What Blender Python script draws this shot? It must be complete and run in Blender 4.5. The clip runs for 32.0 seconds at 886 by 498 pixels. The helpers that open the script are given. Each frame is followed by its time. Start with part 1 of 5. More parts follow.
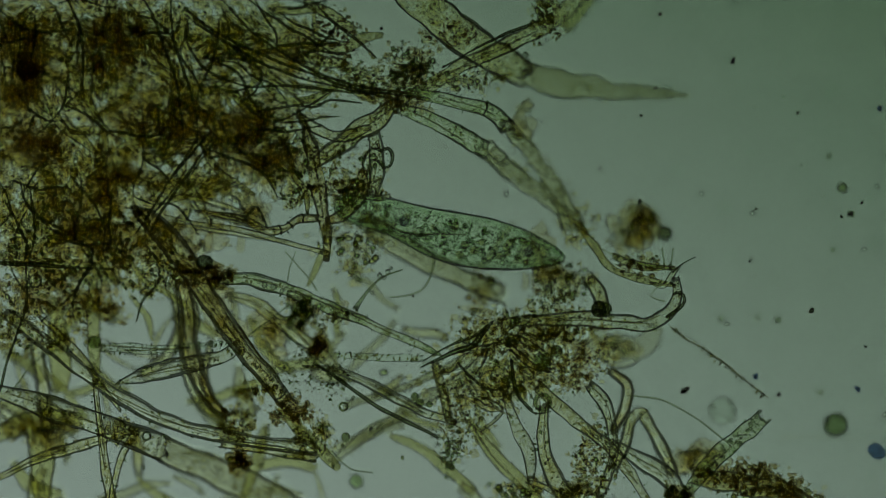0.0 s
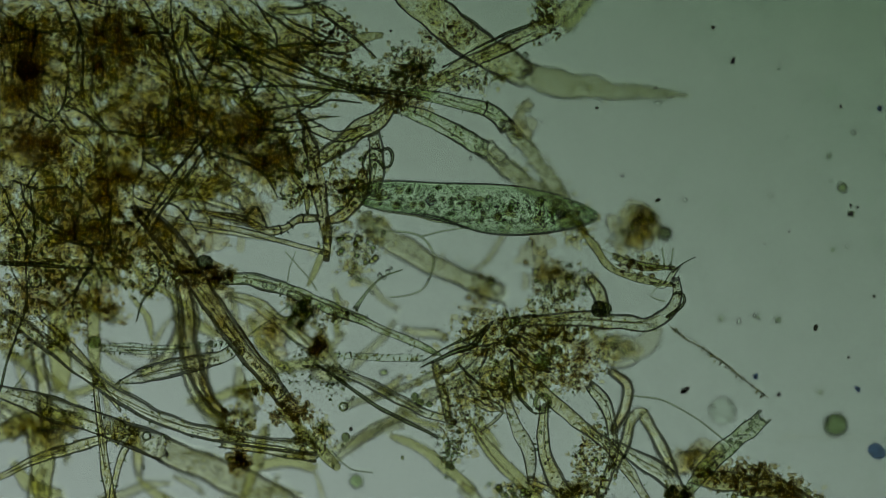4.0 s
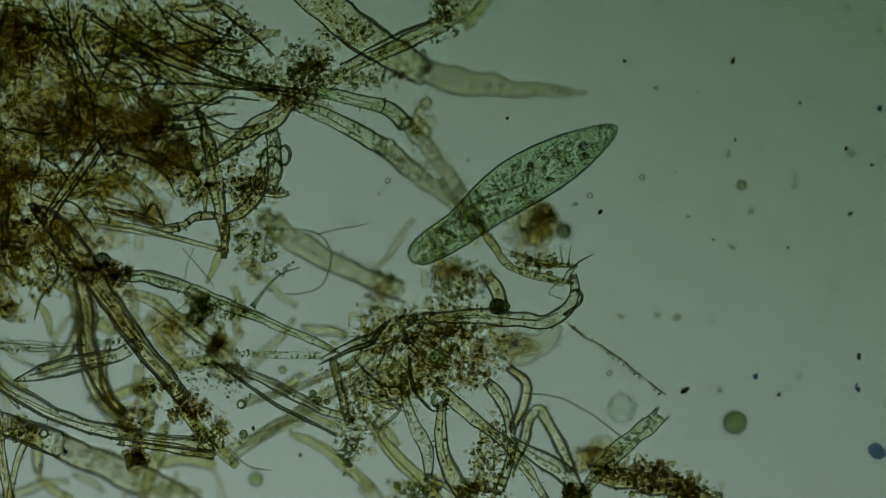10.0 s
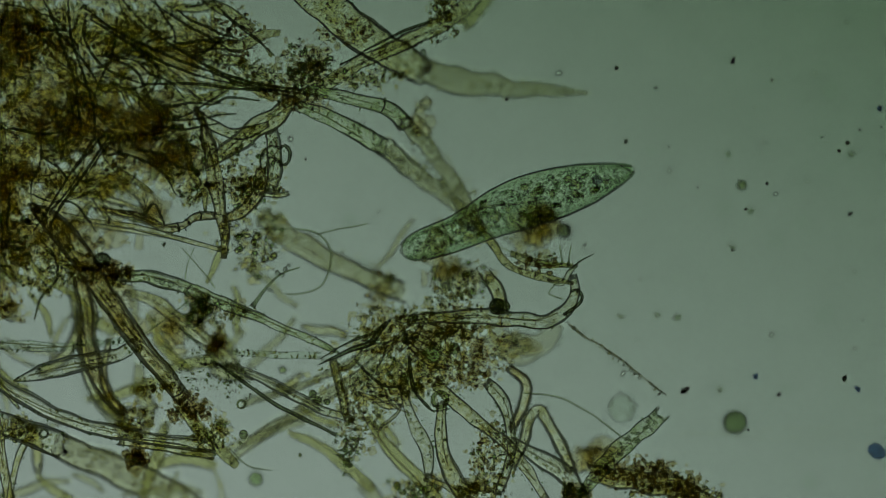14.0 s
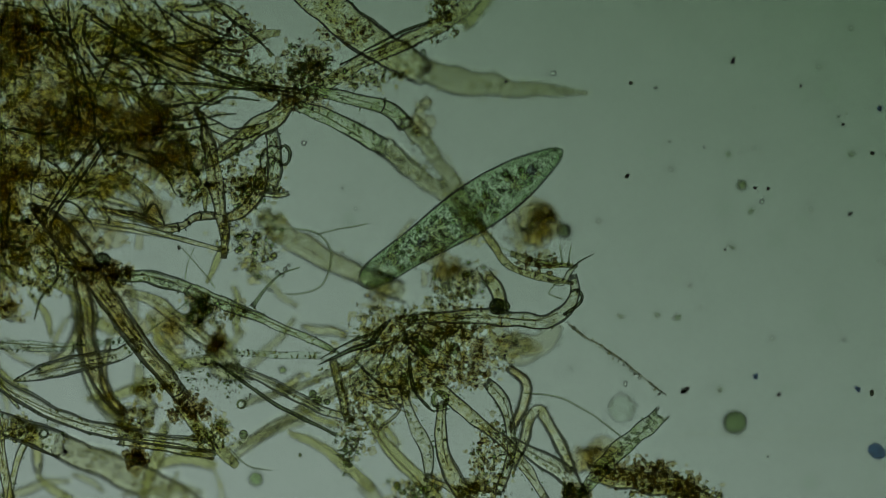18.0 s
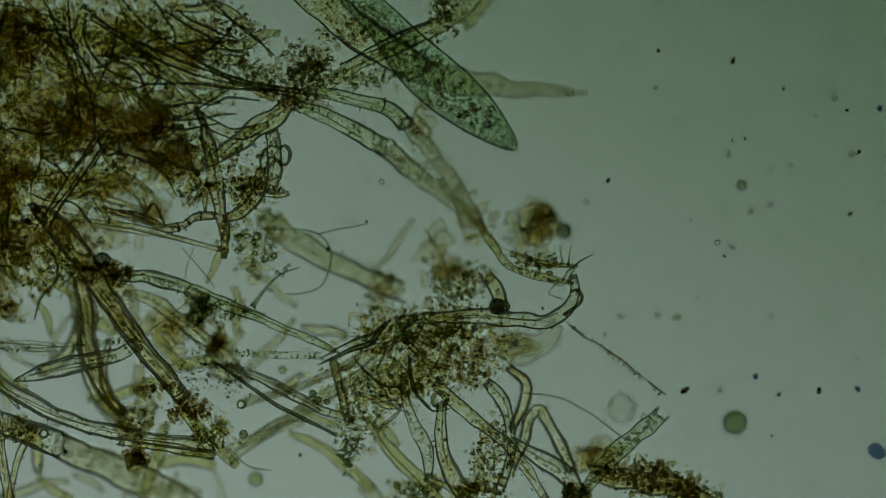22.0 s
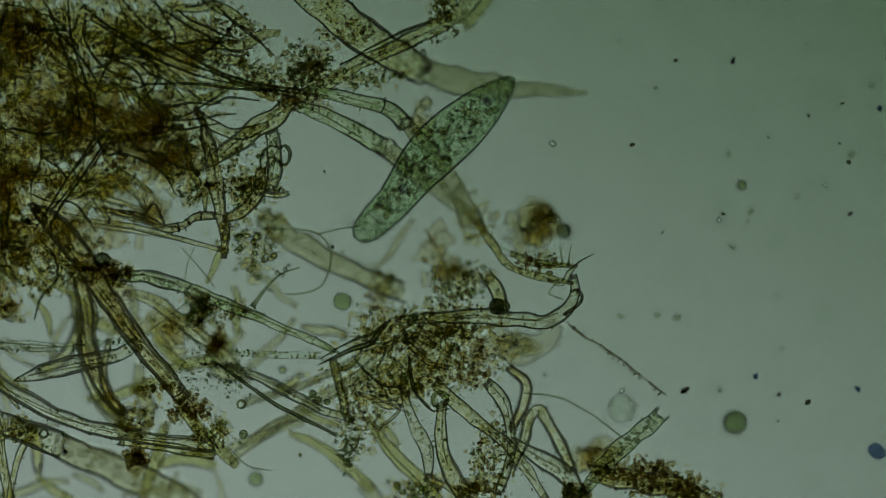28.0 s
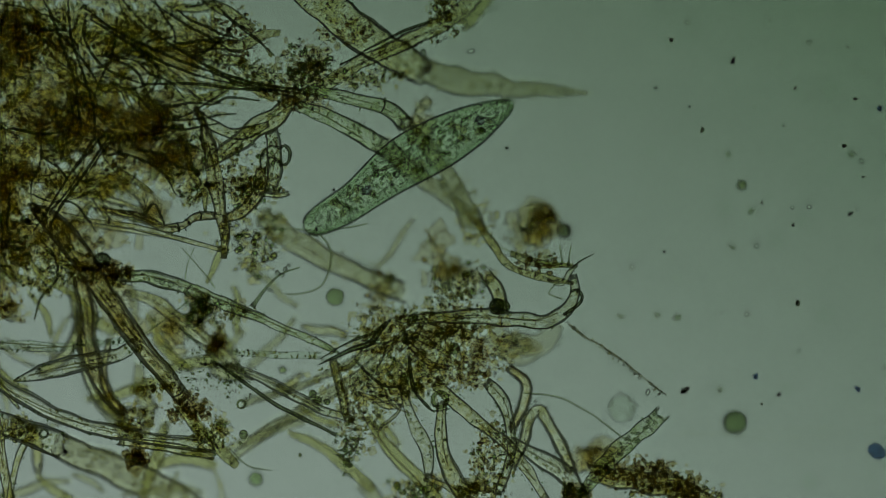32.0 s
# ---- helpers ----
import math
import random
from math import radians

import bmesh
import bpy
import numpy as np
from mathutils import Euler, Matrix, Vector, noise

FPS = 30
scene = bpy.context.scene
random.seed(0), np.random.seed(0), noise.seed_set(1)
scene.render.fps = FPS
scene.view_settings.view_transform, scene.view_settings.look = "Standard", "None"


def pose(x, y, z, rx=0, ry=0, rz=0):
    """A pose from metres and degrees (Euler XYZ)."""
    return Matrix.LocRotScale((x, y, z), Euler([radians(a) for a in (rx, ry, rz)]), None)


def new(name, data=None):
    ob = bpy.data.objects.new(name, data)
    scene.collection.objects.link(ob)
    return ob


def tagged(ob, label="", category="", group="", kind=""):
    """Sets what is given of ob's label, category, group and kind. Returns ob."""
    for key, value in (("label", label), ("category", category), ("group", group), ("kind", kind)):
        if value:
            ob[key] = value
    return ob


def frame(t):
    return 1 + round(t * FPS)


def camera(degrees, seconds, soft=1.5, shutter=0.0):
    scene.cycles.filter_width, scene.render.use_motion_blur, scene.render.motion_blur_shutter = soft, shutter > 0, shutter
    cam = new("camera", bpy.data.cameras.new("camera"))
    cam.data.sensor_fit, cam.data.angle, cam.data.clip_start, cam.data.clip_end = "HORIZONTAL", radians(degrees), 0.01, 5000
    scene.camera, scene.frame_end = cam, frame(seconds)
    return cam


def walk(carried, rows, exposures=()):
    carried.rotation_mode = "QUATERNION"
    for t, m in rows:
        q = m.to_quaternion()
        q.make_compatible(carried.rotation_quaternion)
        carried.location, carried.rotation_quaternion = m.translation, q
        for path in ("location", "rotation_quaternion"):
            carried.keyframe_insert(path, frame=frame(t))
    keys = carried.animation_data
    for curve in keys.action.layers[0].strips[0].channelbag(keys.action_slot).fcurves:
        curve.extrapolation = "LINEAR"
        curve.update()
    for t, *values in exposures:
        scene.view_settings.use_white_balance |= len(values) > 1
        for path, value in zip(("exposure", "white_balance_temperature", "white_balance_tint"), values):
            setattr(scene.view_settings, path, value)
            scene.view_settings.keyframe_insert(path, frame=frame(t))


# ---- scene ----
import itertools

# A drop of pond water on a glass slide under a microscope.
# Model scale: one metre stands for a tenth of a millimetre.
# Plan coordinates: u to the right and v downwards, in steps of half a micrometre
# (5 mm of the model); h is the height over the slide in metres.
STEP = 0.005
FOCUS = 0.9
STOP = 0.046
REACH = 3.92 / math.tan(radians(5.0))      # from the focal plane up to the lens


def at(u, v, h):
    k = STEP * (REACH - (h - FOCUS)) / REACH
    return Vector(((u - 784) * k, (441 - v) * k, h))


# The stage is pushed once, so the lens slides 90 micrometres over the slide.
SLIDE = [(0, 0.0), (6.5, 0.0), (6.6, 1), (6.7, 16), (6.8, 70), (6.9, 105), (7.0, 135), (7.1, 163),
         (7.2, 173), (7.3, 180.5), (7.5, 181), (17.0, 181), (20.0, 181), (32.0, 181)]


def stage_shift(s):
    return s * STEP, -0.025 * s * STEP


cam = camera(10.0, 32.0, soft=0.6, shutter=0.15)
cam.data.dof.use_dof = True
cam.data.dof.focus_distance = REACH
cam.data.dof.aperture_fstop = STOP
walk(cam, [(t, pose(*stage_shift(s), FOCUS + REACH)) for t, s in SLIDE],
     exposures=[(0, -0.22, 6500, 6), (0.4, 0.0, 6500, 12), (1.0, 0.07, 6500, 14), (6.5, 0.09, 6500, 16), (7.4, -0.05, 6500, 11), (14.0, -0.08, 6500, 10), (32.0, -0.10, 6500, 10)])

# ---- light: the lamp under the slide, thrown by the condenser, in a dark stand ----
world = bpy.data.worlds.new("dark_stand")
world.use_nodes = True
world.node_tree.nodes["Background"].inputs[0].default_value = (0.020, 0.024, 0.014, 1)
world.node_tree.nodes["Background"].inputs[1].default_value = 2.0
scene.world = world
scene.cycles.max_bounces = 140
scene.cycles.transmission_bounces = 140
scene.cycles.transparent_max_bounces = 256


# The condenser throws the lamp's image into the pupil of the lens above (half width PUPIL there).
THROW = 100.0
PUPIL = 0.103 / STOP * THROW / 46.4
GLOW = 0.38 * PUPIL
LEAN = (0.2 * PUPIL, 0.36 * PUPIL)           # the lamp is not quite centred, so edges are shaded on one side
GAIN = 4.60
STRAY = 0.20
BEND = 0.18                                 # how strongly matter in water bends light, against matter in air


# ---- materials ----
def nodes_of(name):
    m = bpy.data.materials.new(name)
    m.use_nodes = True
    t = m.node_tree
    t.nodes.clear()
    out = t.nodes.new("ShaderNodeOutputMaterial")
    return m, t, out


def node(t, kind, **values):
    n = t.nodes.new(kind)
    for k, v in values.items():
        key = k.replace("_", " ").strip()
        if key in n.inputs:
            n.inputs[key].default_value = v
    return n


def mottled(t, first, second, scale, low=0.35, high=0.65, island=0.0):
    """A colour that wanders between two tones at two scales."""
    co = t.nodes.new("ShaderNodeTexCoord")
    a = node(t, "ShaderNodeTexNoise", Scale=scale, Detail=4.0)
    b = node(t, "ShaderNodeTexNoise", Scale=scale * 5.3, Detail=2.0)
    t.links.new(co.outputs["Object"], a.inputs["Vector"])
    t.links.new(co.outputs["Object"], b.inputs["Vector"])
    add = t.nodes.new("ShaderNodeMath")
    add.operation = "MULTIPLY_ADD"
    add.inputs[1].default_value = 1.0
    t.links.new(b.outputs[0], add.inputs[0])
    t.links.new(a.outputs[0], add.inputs[2])
    last = add.outputs[0]
    if island:
        g = t.nodes.new("ShaderNodeNewGeometry")
        more = t.nodes.new("ShaderNodeMath")
        more.operation = "MULTIPLY_ADD"
        more.inputs[1].default_value = island
        t.links.new(g.outputs["Random Per Island"], more.inputs[0])
        t.links.new(last, more.inputs[2])
        last = more.outputs[0]
    span = t.nodes.new("ShaderNodeMapRange")
    mid = 0.175 + island * 0.5
    span.inputs[1].default_value = low + mid
    span.inputs[2].default_value = high + mid
    t.links.new(last, span.inputs[0])
    mix = t.nodes.new("ShaderNodeMix")
    mix.data_type = "RGBA"
    t.links.new(span.outputs[0], mix.inputs[0])
    mix.inputs[6].default_value = (*first, 1)
    mix.inputs[7].default_value = (*second, 1)
    return mix.outputs[2]


def bump(t, scale, strength, distance):
    co = t.nodes.new("ShaderNodeTexCoord")
    n = node(t, "ShaderNodeTexNoise", Scale=scale, Detail=3.0)
    t.links.new(co.outputs["Object"], n.inputs["Vector"])
    b = node(t, "ShaderNodeBump", Strength=strength, Distance=distance)
    t.links.new(n.outputs[0], b.inputs["Height"])
    return b.outputs[0]


def clear(name, first, second, ior, scale=6.0, rough=0.0, relief=0.0, relief_scale=20.0, island=0.0,
          low=0.35, high=0.65):
    """A clear, tinted body of living or dead matter in water: light is bent and filtered on its way through."""
    m, t, out = nodes_of(name)
    r = node(t, "ShaderNodeBsdfRefraction", IOR=1 + (ior - 1) * BEND, Roughness=rough)
    t.links.new(mottled(t, first, second, scale, low, high, island), r.inputs["Color"])
    if relief:
        t.links.new(bump(t, relief_scale, relief, 0.01), r.inputs["Normal"])
    t.links.new(r.outputs[0], out.inputs["Surface"])
    return m


def filtering(name, first, second, scale=6.0, low=0.35, high=0.65, island=0.0):
    """Thin brown matter that filters the light without bending it."""
    m, t, out = nodes_of(name)
    r = node(t, "ShaderNodeBsdfTransparent")
    t.links.new(mottled(t, first, second, scale, low, high, island), r.inputs["Color"])
    t.links.new(r.outputs[0], out.inputs["Surface"])
    return m


def glass(name, ior):
    m, t, out = nodes_of(name)
    r = node(t, "ShaderNodeBsdfRefraction", IOR=ior, Roughness=0.0, Color=(0.995, 1.0, 0.997, 1))
    t.links.new(r.outputs[0], out.inputs["Surface"])
    return m


def lamp_glow():
    """The lamp's image in the condenser's diaphragm: brightest in the middle, fading outwards."""
    m, t, out = nodes_of("lamp_glow")
    e = node(t, "ShaderNodeEmission", Color=(0.180, 0.226, 0.200, 1))
    co = t.nodes.new("ShaderNodeTexCoord")
    size = t.nodes.new("ShaderNodeVectorMath")
    size.operation = "LENGTH"
    t.links.new(co.outputs["Object"], size.inputs[0])
    square = t.nodes.new("ShaderNodeMath")
    square.operation = "POWER"
    square.inputs[1].default_value = 2.0
    t.links.new(size.outputs["Value"], square.inputs[0])
    share = t.nodes.new("ShaderNodeMath")
    share.operation = "MULTIPLY"
    share.inputs[1].default_value = -0.5 / GLOW ** 2
    t.links.new(square.outputs[0], share.inputs[0])
    fall = t.nodes.new("ShaderNodeMath")
    fall.operation = "EXPONENT"
    t.links.new(share.outputs[0], fall.inputs[0])
    gain = t.nodes.new("ShaderNodeMath")
    gain.operation = "MULTIPLY_ADD"
    gain.inputs[1].default_value = GAIN
    gain.inputs[2].default_value = STRAY
    t.links.new(fall.outputs[0], gain.inputs[0])
    t.links.new(gain.outputs[0], e.inputs["Strength"])
    t.links.new(e.outputs[0], out.inputs["Surface"])
    return m


def field_falloff():
    """Uneven field light painted into an added sheet: greener and darker towards one corner."""
    m, t, out = nodes_of("field_falloff")
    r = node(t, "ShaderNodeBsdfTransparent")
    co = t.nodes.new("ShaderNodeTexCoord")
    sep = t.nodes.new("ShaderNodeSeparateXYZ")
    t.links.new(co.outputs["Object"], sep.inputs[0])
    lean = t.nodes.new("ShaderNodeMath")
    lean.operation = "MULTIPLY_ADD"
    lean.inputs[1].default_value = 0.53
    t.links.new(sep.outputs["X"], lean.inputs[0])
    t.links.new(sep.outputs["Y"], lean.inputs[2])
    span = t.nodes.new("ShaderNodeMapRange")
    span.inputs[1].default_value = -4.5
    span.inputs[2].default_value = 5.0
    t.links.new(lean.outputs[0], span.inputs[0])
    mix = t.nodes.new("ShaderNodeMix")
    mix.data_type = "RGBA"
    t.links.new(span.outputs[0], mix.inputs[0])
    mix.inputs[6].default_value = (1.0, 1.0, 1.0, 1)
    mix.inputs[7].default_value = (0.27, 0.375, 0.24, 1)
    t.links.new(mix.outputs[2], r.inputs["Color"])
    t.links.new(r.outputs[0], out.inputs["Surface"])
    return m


M_GLOW = lamp_glow()
M_FALLOFF = field_falloff()
M_LENS = glass("condenser_glass", 1.5)
M_SLIDE = glass("slide_glass", 1.14)
M_PALE = clear("pale_fibre", (0.994, 0.995, 0.975), (0.91, 0.905, 0.79), 1.28, 6.0, relief=0.5, relief_scale=22, low=0.74, high=1.12)
M_STRAW = clear("straw_fibre", (0.988, 0.985, 0.940), (0.90, 0.88, 0.70), 1.22, 6.0, relief=0.5, relief_scale=22, low=0.72, high=1.1)
M_BROWN = clear("brown_fibre", (0.982, 0.974, 0.920), (0.85, 0.80, 0.60), 1.28, 7.0, relief=0.5, relief_scale=22, low=0.70, high=1.1)
M_GREENISH = clear("greenish_fibre", (0.988, 0.996, 0.960), (0.86, 0.90, 0.74), 1.20, 7.0, relief=0.5, relief_scale=24, low=0.72, high=1.12)
M_FAINT = clear("faint_fibre", (0.994, 0.992, 0.975), (0.968, 0.964, 0.925), 1.04, 8.0, relief=0.3)
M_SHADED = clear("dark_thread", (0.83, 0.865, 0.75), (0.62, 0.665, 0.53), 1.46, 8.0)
M_THREAD = clear("clear_thread", (0.93, 0.95, 0.90), (0.84, 0.87, 0.78), 1.10, 8.0)
M_FLOC = clear("brown_floc", (0.989, 0.981, 0.928), (0.948, 0.926, 0.800), 1.018, 22.0, relief=0.5, relief_scale=34, low=0.45, high=0.95)
M_DARKFLOC = clear("dark_brown_floc", (0.980, 0.967, 0.918), (0.930, 0.903, 0.805), 1.020, 20.0, relief=0.7, relief_scale=34, low=0.3, high=0.7)
M_HAZE = clear("deep_floc", (0.983, 0.972, 0.925), (0.935, 0.912, 0.812), 1.014, 14.0, relief=0.6, relief_scale=30, low=0.35, high=0.9)
M_GRAIN = clear("detritus_grain", (0.97, 0.966, 0.83), (0.80, 0.79, 0.54), 1.14, 9.0, island=1.2, low=-0.1, high=1.1)
M_RUST = clear("rusty_grain", (0.96, 0.93, 0.78), (0.76, 0.69, 0.46), 1.13, 9.0, island=1.2, low=-0.1, high=1.1)
M_ALGA = clear("green_grain", (0.95, 0.98, 0.85), (0.64, 0.73, 0.46), 1.18, 9.0, island=1.2, low=-0.1, high=1.1)
M_LIMP = clear("limp_fibre", (0.975, 0.970, 0.905), (0.89, 0.87, 0.70), 1.10, 7.0, relief=0.4, relief_scale=22, low=0.6, high=1.1)
M_FELT = clear("felt_grain", (0.98, 0.978, 0.890), (0.88, 0.868, 0.68), 1.10, 9.0, island=1.2, low=-0.1, high=1.1)
M_ROUND = clear("green_cell", (0.84, 0.88, 0.77), (0.62, 0.69, 0.50), 1.035, 26.0, relief=0.8, relief_scale=40)
M_OLIVE = clear("olive_cell", (0.74, 0.77, 0.60), (0.56, 0.61, 0.42), 1.07, 26.0, relief=0.8, relief_scale=40, low=0.5, high=1.1)
M_DARKCELL = clear("dark_cell", (0.60, 0.61, 0.50), (0.44, 0.47, 0.35), 1.07, 26.0, relief=0.8, relief_scale=40)
M_BEAD = clear("clear_bead", (0.99, 0.99, 0.97), (0.96, 0.98, 0.93), 1.25, 9.0)
M_SPARK = clear("refractile_bead", (0.998, 0.999, 0.992), (0.985, 0.99, 0.975), 1.17, 9.0)
M_SOFT = clear("soft_fibre", (0.988, 0.988, 0.955), (0.915, 0.910, 0.825), 1.06, 9.0, relief=0.7, relief_scale=26, low=0.35, high=1.0)
M_BLACK = filtering("black_speck", (0.20, 0.21, 0.16), (0.34, 0.36, 0.28), 9.0)
M_DUST = filtering("brown_dust", (0.66, 0.50, 0.30), (0.25, 0.24, 0.22), 30.0)
M_BLUE = filtering("blue_dust", (0.50, 0.62, 0.80), (0.18, 0.23, 0.32), 45.0, low=0.72, high=0.98)
M_SMUDGE = filtering("faint_smudge", (0.93, 0.95, 0.92), (0.96, 0.97, 0.96), 6.0)
M_FILM = filtering("field_mottle", (0.998, 0.998, 0.998), (0.972, 0.978, 0.970), 2.2, low=0.1, high=0.9)
M_CELL = clear("pellicle", (0.996, 0.999, 0.992), (0.985, 0.997, 0.976), 1.085, 16.0, relief=0.1, relief_scale=34)
M_GEL = clear("cell_gel", (0.982, 0.996, 0.968), (0.945, 0.976, 0.915), 1.03, 14.0)
M_PLASM = clear("cell_grain", (0.992, 0.998, 0.975), (0.74, 0.81, 0.60), 1.11, 9.0, island=1.2, low=0.0, high=1.2)
M_FINE = clear("fine_cell_grain", (0.996, 0.999, 0.990), (0.74, 0.83, 0.63), 1.10, 9.0, island=1.2, low=0.2, high=1.25)
M_FOOD = clear("food_vacuole", (0.96, 0.945, 0.84), (0.88, 0.865, 0.71), 1.05, 12.0)
M_VACUOLE = clear("water_vacuole", (0.86, 0.86, 0.92), (0.78, 0.78, 0.86), 0.92, 5.0)
M_NUCLEUS = clear("nucleus", (0.985, 0.99, 0.98), (0.93, 0.95, 0.92), 1.018, 22.0, relief=0.5, relief_scale=30)
M_ROD = filtering("trichocyst", (0.986, 0.992, 0.980), (0.956, 0.971, 0.943), 9.0)
M_DEEP = clear("deep_fibre", (0.985, 0.984, 0.925), (0.930, 0.925, 0.790), 1.06, 9.0, relief=0.6, relief_scale=26)
M_FOLD = clear("wall_fold", (0.95, 0.95, 0.90), (0.84, 0.83, 0.72), 1.16, 9.0)


# ---- building tools ----
def smooth(me):
    me.polygons.foreach_set("use_smooth", [True] * len(me.polygons))
    return me


def mesh_of(name, verts, faces, material):
    me = bpy.data.meshes.new(name)
    me.from_pydata(verts, [], faces)
    me.materials.append(material)
    me.update()
    return smooth(me)


def under(ob, parent):
    ob.parent = parent
    return ob


def part_mesh(name, verts, faces, material, parent, label="", kind=""):
    """ONE mesh object under a thing, given in the thing's own space."""
    return tagged(under(new(name, mesh_of(name, verts, faces, material)), parent), label, kind=kind)


def ball_template(cuts):
    bm = bmesh.new()
    bmesh.ops.create_icosphere(bm, subdivisions=cuts, radius=1.0)
    v = np.array([p.co[:] for p in bm.verts])
    f = [[p.index for p in q.verts] for q in bm.faces]
    bm.free()
    return v, f


BALLS = {c: ball_template(c) for c in (1, 2, 3)}


def gather(items, cuts=1, rough=0.18, rng=None, jag=0.35):
    """Many small uneven grains (place, radius) in one mesh."""
    rng = rng or np.random.default_rng(5)
    base, tri = BALLS[cuts]
    verts, faces = [], []
    for place, r in items:
        k = len(verts)
        s = r * (1 + rough * rng.standard_normal(3).clip(-1.5, 1.5))
        lump = 1 + rough * jag * rng.standard_normal((len(base), 1)).clip(-1.5, 1.5)
        verts.extend((base * lump * s + np.array(place)).tolist())
        faces.extend([[a + k for a in q] for q in tri])
    return verts, faces


def spline(points, gap):
    """A smooth run of (x, y, z, radius) through a few control points."""
    p = np.array(points, float)
    p = np.vstack([2 * p[0] - p[1], p, 2 * p[-1] - p[-2]])
    run = []
    for i in range(1, len(p) - 2):
        n = max(2, int(np.linalg.norm(p[i + 1][:3] - p[i][:3]) / gap))
        for k in range(n):
            x = k / n
            run.append(0.5 * (2 * p[i] + (p[i + 1] - p[i - 1]) * x + (2 * p[i - 1] - 5 * p[i] + 4 * p[i + 1] - p[i + 2]) * x * x
                              + (3 * p[i] - p[i - 1] - 3 * p[i + 1] + p[i + 2]) * x ** 3))
    run.append(p[-2])
    return np.array(run)


def tube(points, gap=0.07, sides=14, wobble=0.10, rng=None, flat=0.85, wall=0.0, twist=0.0, kink=0.0):
    """A tapering, uneven tube along a smooth run: hollow with torn open ends where it has a wall, else solid with rounded ends."""
    rng = rng or np.random.default_rng(3)
    run = spline(points, gap)
    n = len(run)
    seed = Vector((rng.uniform(0, 90), rng.uniform(0, 90), 0))
    verts, faces = [], []
    tang = np.gradient(run[:, :3], axis=0)
    tang /= np.linalg.norm(tang, axis=1)[:, None] + 1e-9
    rings = []
    for i in range(n):
        s = i * gap
        pinch = max(0.0, noise.noise(seed + Vector((s * 0.9, 40, 0))) - 0.15)
        r = run[i, 3] * (1 - 2.4 * wobble * pinch) * (1 + wobble * (1.6 * noise.noise(seed + Vector((s * 1.7, 0, 0))) + 0.9 * noise.noise(seed + Vector((s * 8.0, 3, 0)))))
        side = np.cross(tang[i], (0, 0, 1.0))
        side /= np.linalg.norm(side) + 1e-9
        up = np.cross(side, tang[i])
        turn = twist * 1.6 * noise.noise(seed + Vector((s * 0.7, 60, 0)))
        side, up = side * math.cos(turn) + up * math.sin(turn), up * math.cos(turn) - side * math.sin(turn)
        sway = 1.5 * noise.noise(seed + Vector((s * 1.3, 7, 0))) + 1.1 * noise.noise(seed + Vector((s * 5.5, 9, 0)))
        bend = kink * (1.5 * noise.noise(seed + Vector((s * 1.1, 11, 0))) + 0.9 * noise.noise(seed + Vector((s * 3.6, 13, 0))))
        rings.append((run[i, :3] + np.array([side[0], side[1], 0]) * (run[i, 3] * wobble * sway + bend), side, up, r, tang[i]))
    torn = {0: rng.normal(0, 0.28, sides), n - 1: rng.normal(0, 0.28, sides)} if wall else {}
    if not wall:
        first, last = rings[0], rings[-1]
        rings = ([(first[0] - first[4] * first[3] * k, first[1], first[2], first[3] * q, first[4]) for k, q in ((0.75, 0.35), (0.5, 0.72))] + rings
                 + [(last[0] + last[4] * last[3] * k, last[1], last[2], last[3] * q, last[4]) for k, q in ((0.5, 0.72), (0.75, 0.35))])
    m = len(rings)
    layers = (1.0, 1.0 - wall) if wall else (1.0,)
    for layer in layers:
        for j, (c, side, up, r, t) in enumerate(rings):
            thin = layer if layer == 1.0 else 1 - wall * (1 + 1.1 * noise.noise(seed + Vector((j * gap * 3.0, 20, 0))))
            rag = torn.get(j)
            for k in range(sides):
                a = 2 * math.pi * k / sides
                p = c + side * r * thin * math.cos(a) + up * r * thin * flat * math.sin(a)
                if rag is not None:
                    p = p + t * r * rag[k]
                verts.append(p.tolist())
    for j in range(m - 1):
        for k in range(sides):
            a, b = j * sides + k, j * sides + (k + 1) % sides
            faces.append((a, b, b + sides, a + sides))
            if wall:
                o = m * sides
                faces.append((o + a, o + a + sides, o + b + sides, o + b))
    if wall:
        o = m * sides
        for k in range(sides):
            q = (k + 1) % sides
            e = (m - 1) * sides
            faces.append((k, o + k, o + q, q))
            faces.append((e + k, e + q, o + e + q, o + e + k))
    else:
        faces.append(tuple(range(sides))[::-1])
        faces.append(tuple((m - 1) * sides + k for k in range(sides)))
    return verts, faces, run


def path(rows, widths, h, slope=0.0):
    """Control points of a fibre: plan rows (u, v), its width in plan steps (one, or one per row), its height."""
    n = len(rows)
    w = widths if isinstance(widths, (list, tuple)) else [widths] * n
    hs = h if isinstance(h, (list, tuple)) else [h + slope * (i / (n - 1) - 0.5) for i in range(n)]
    return [(*at(u, v, z), x * STEP / 2) for (u, v), x, z in zip(rows, w, hs)]


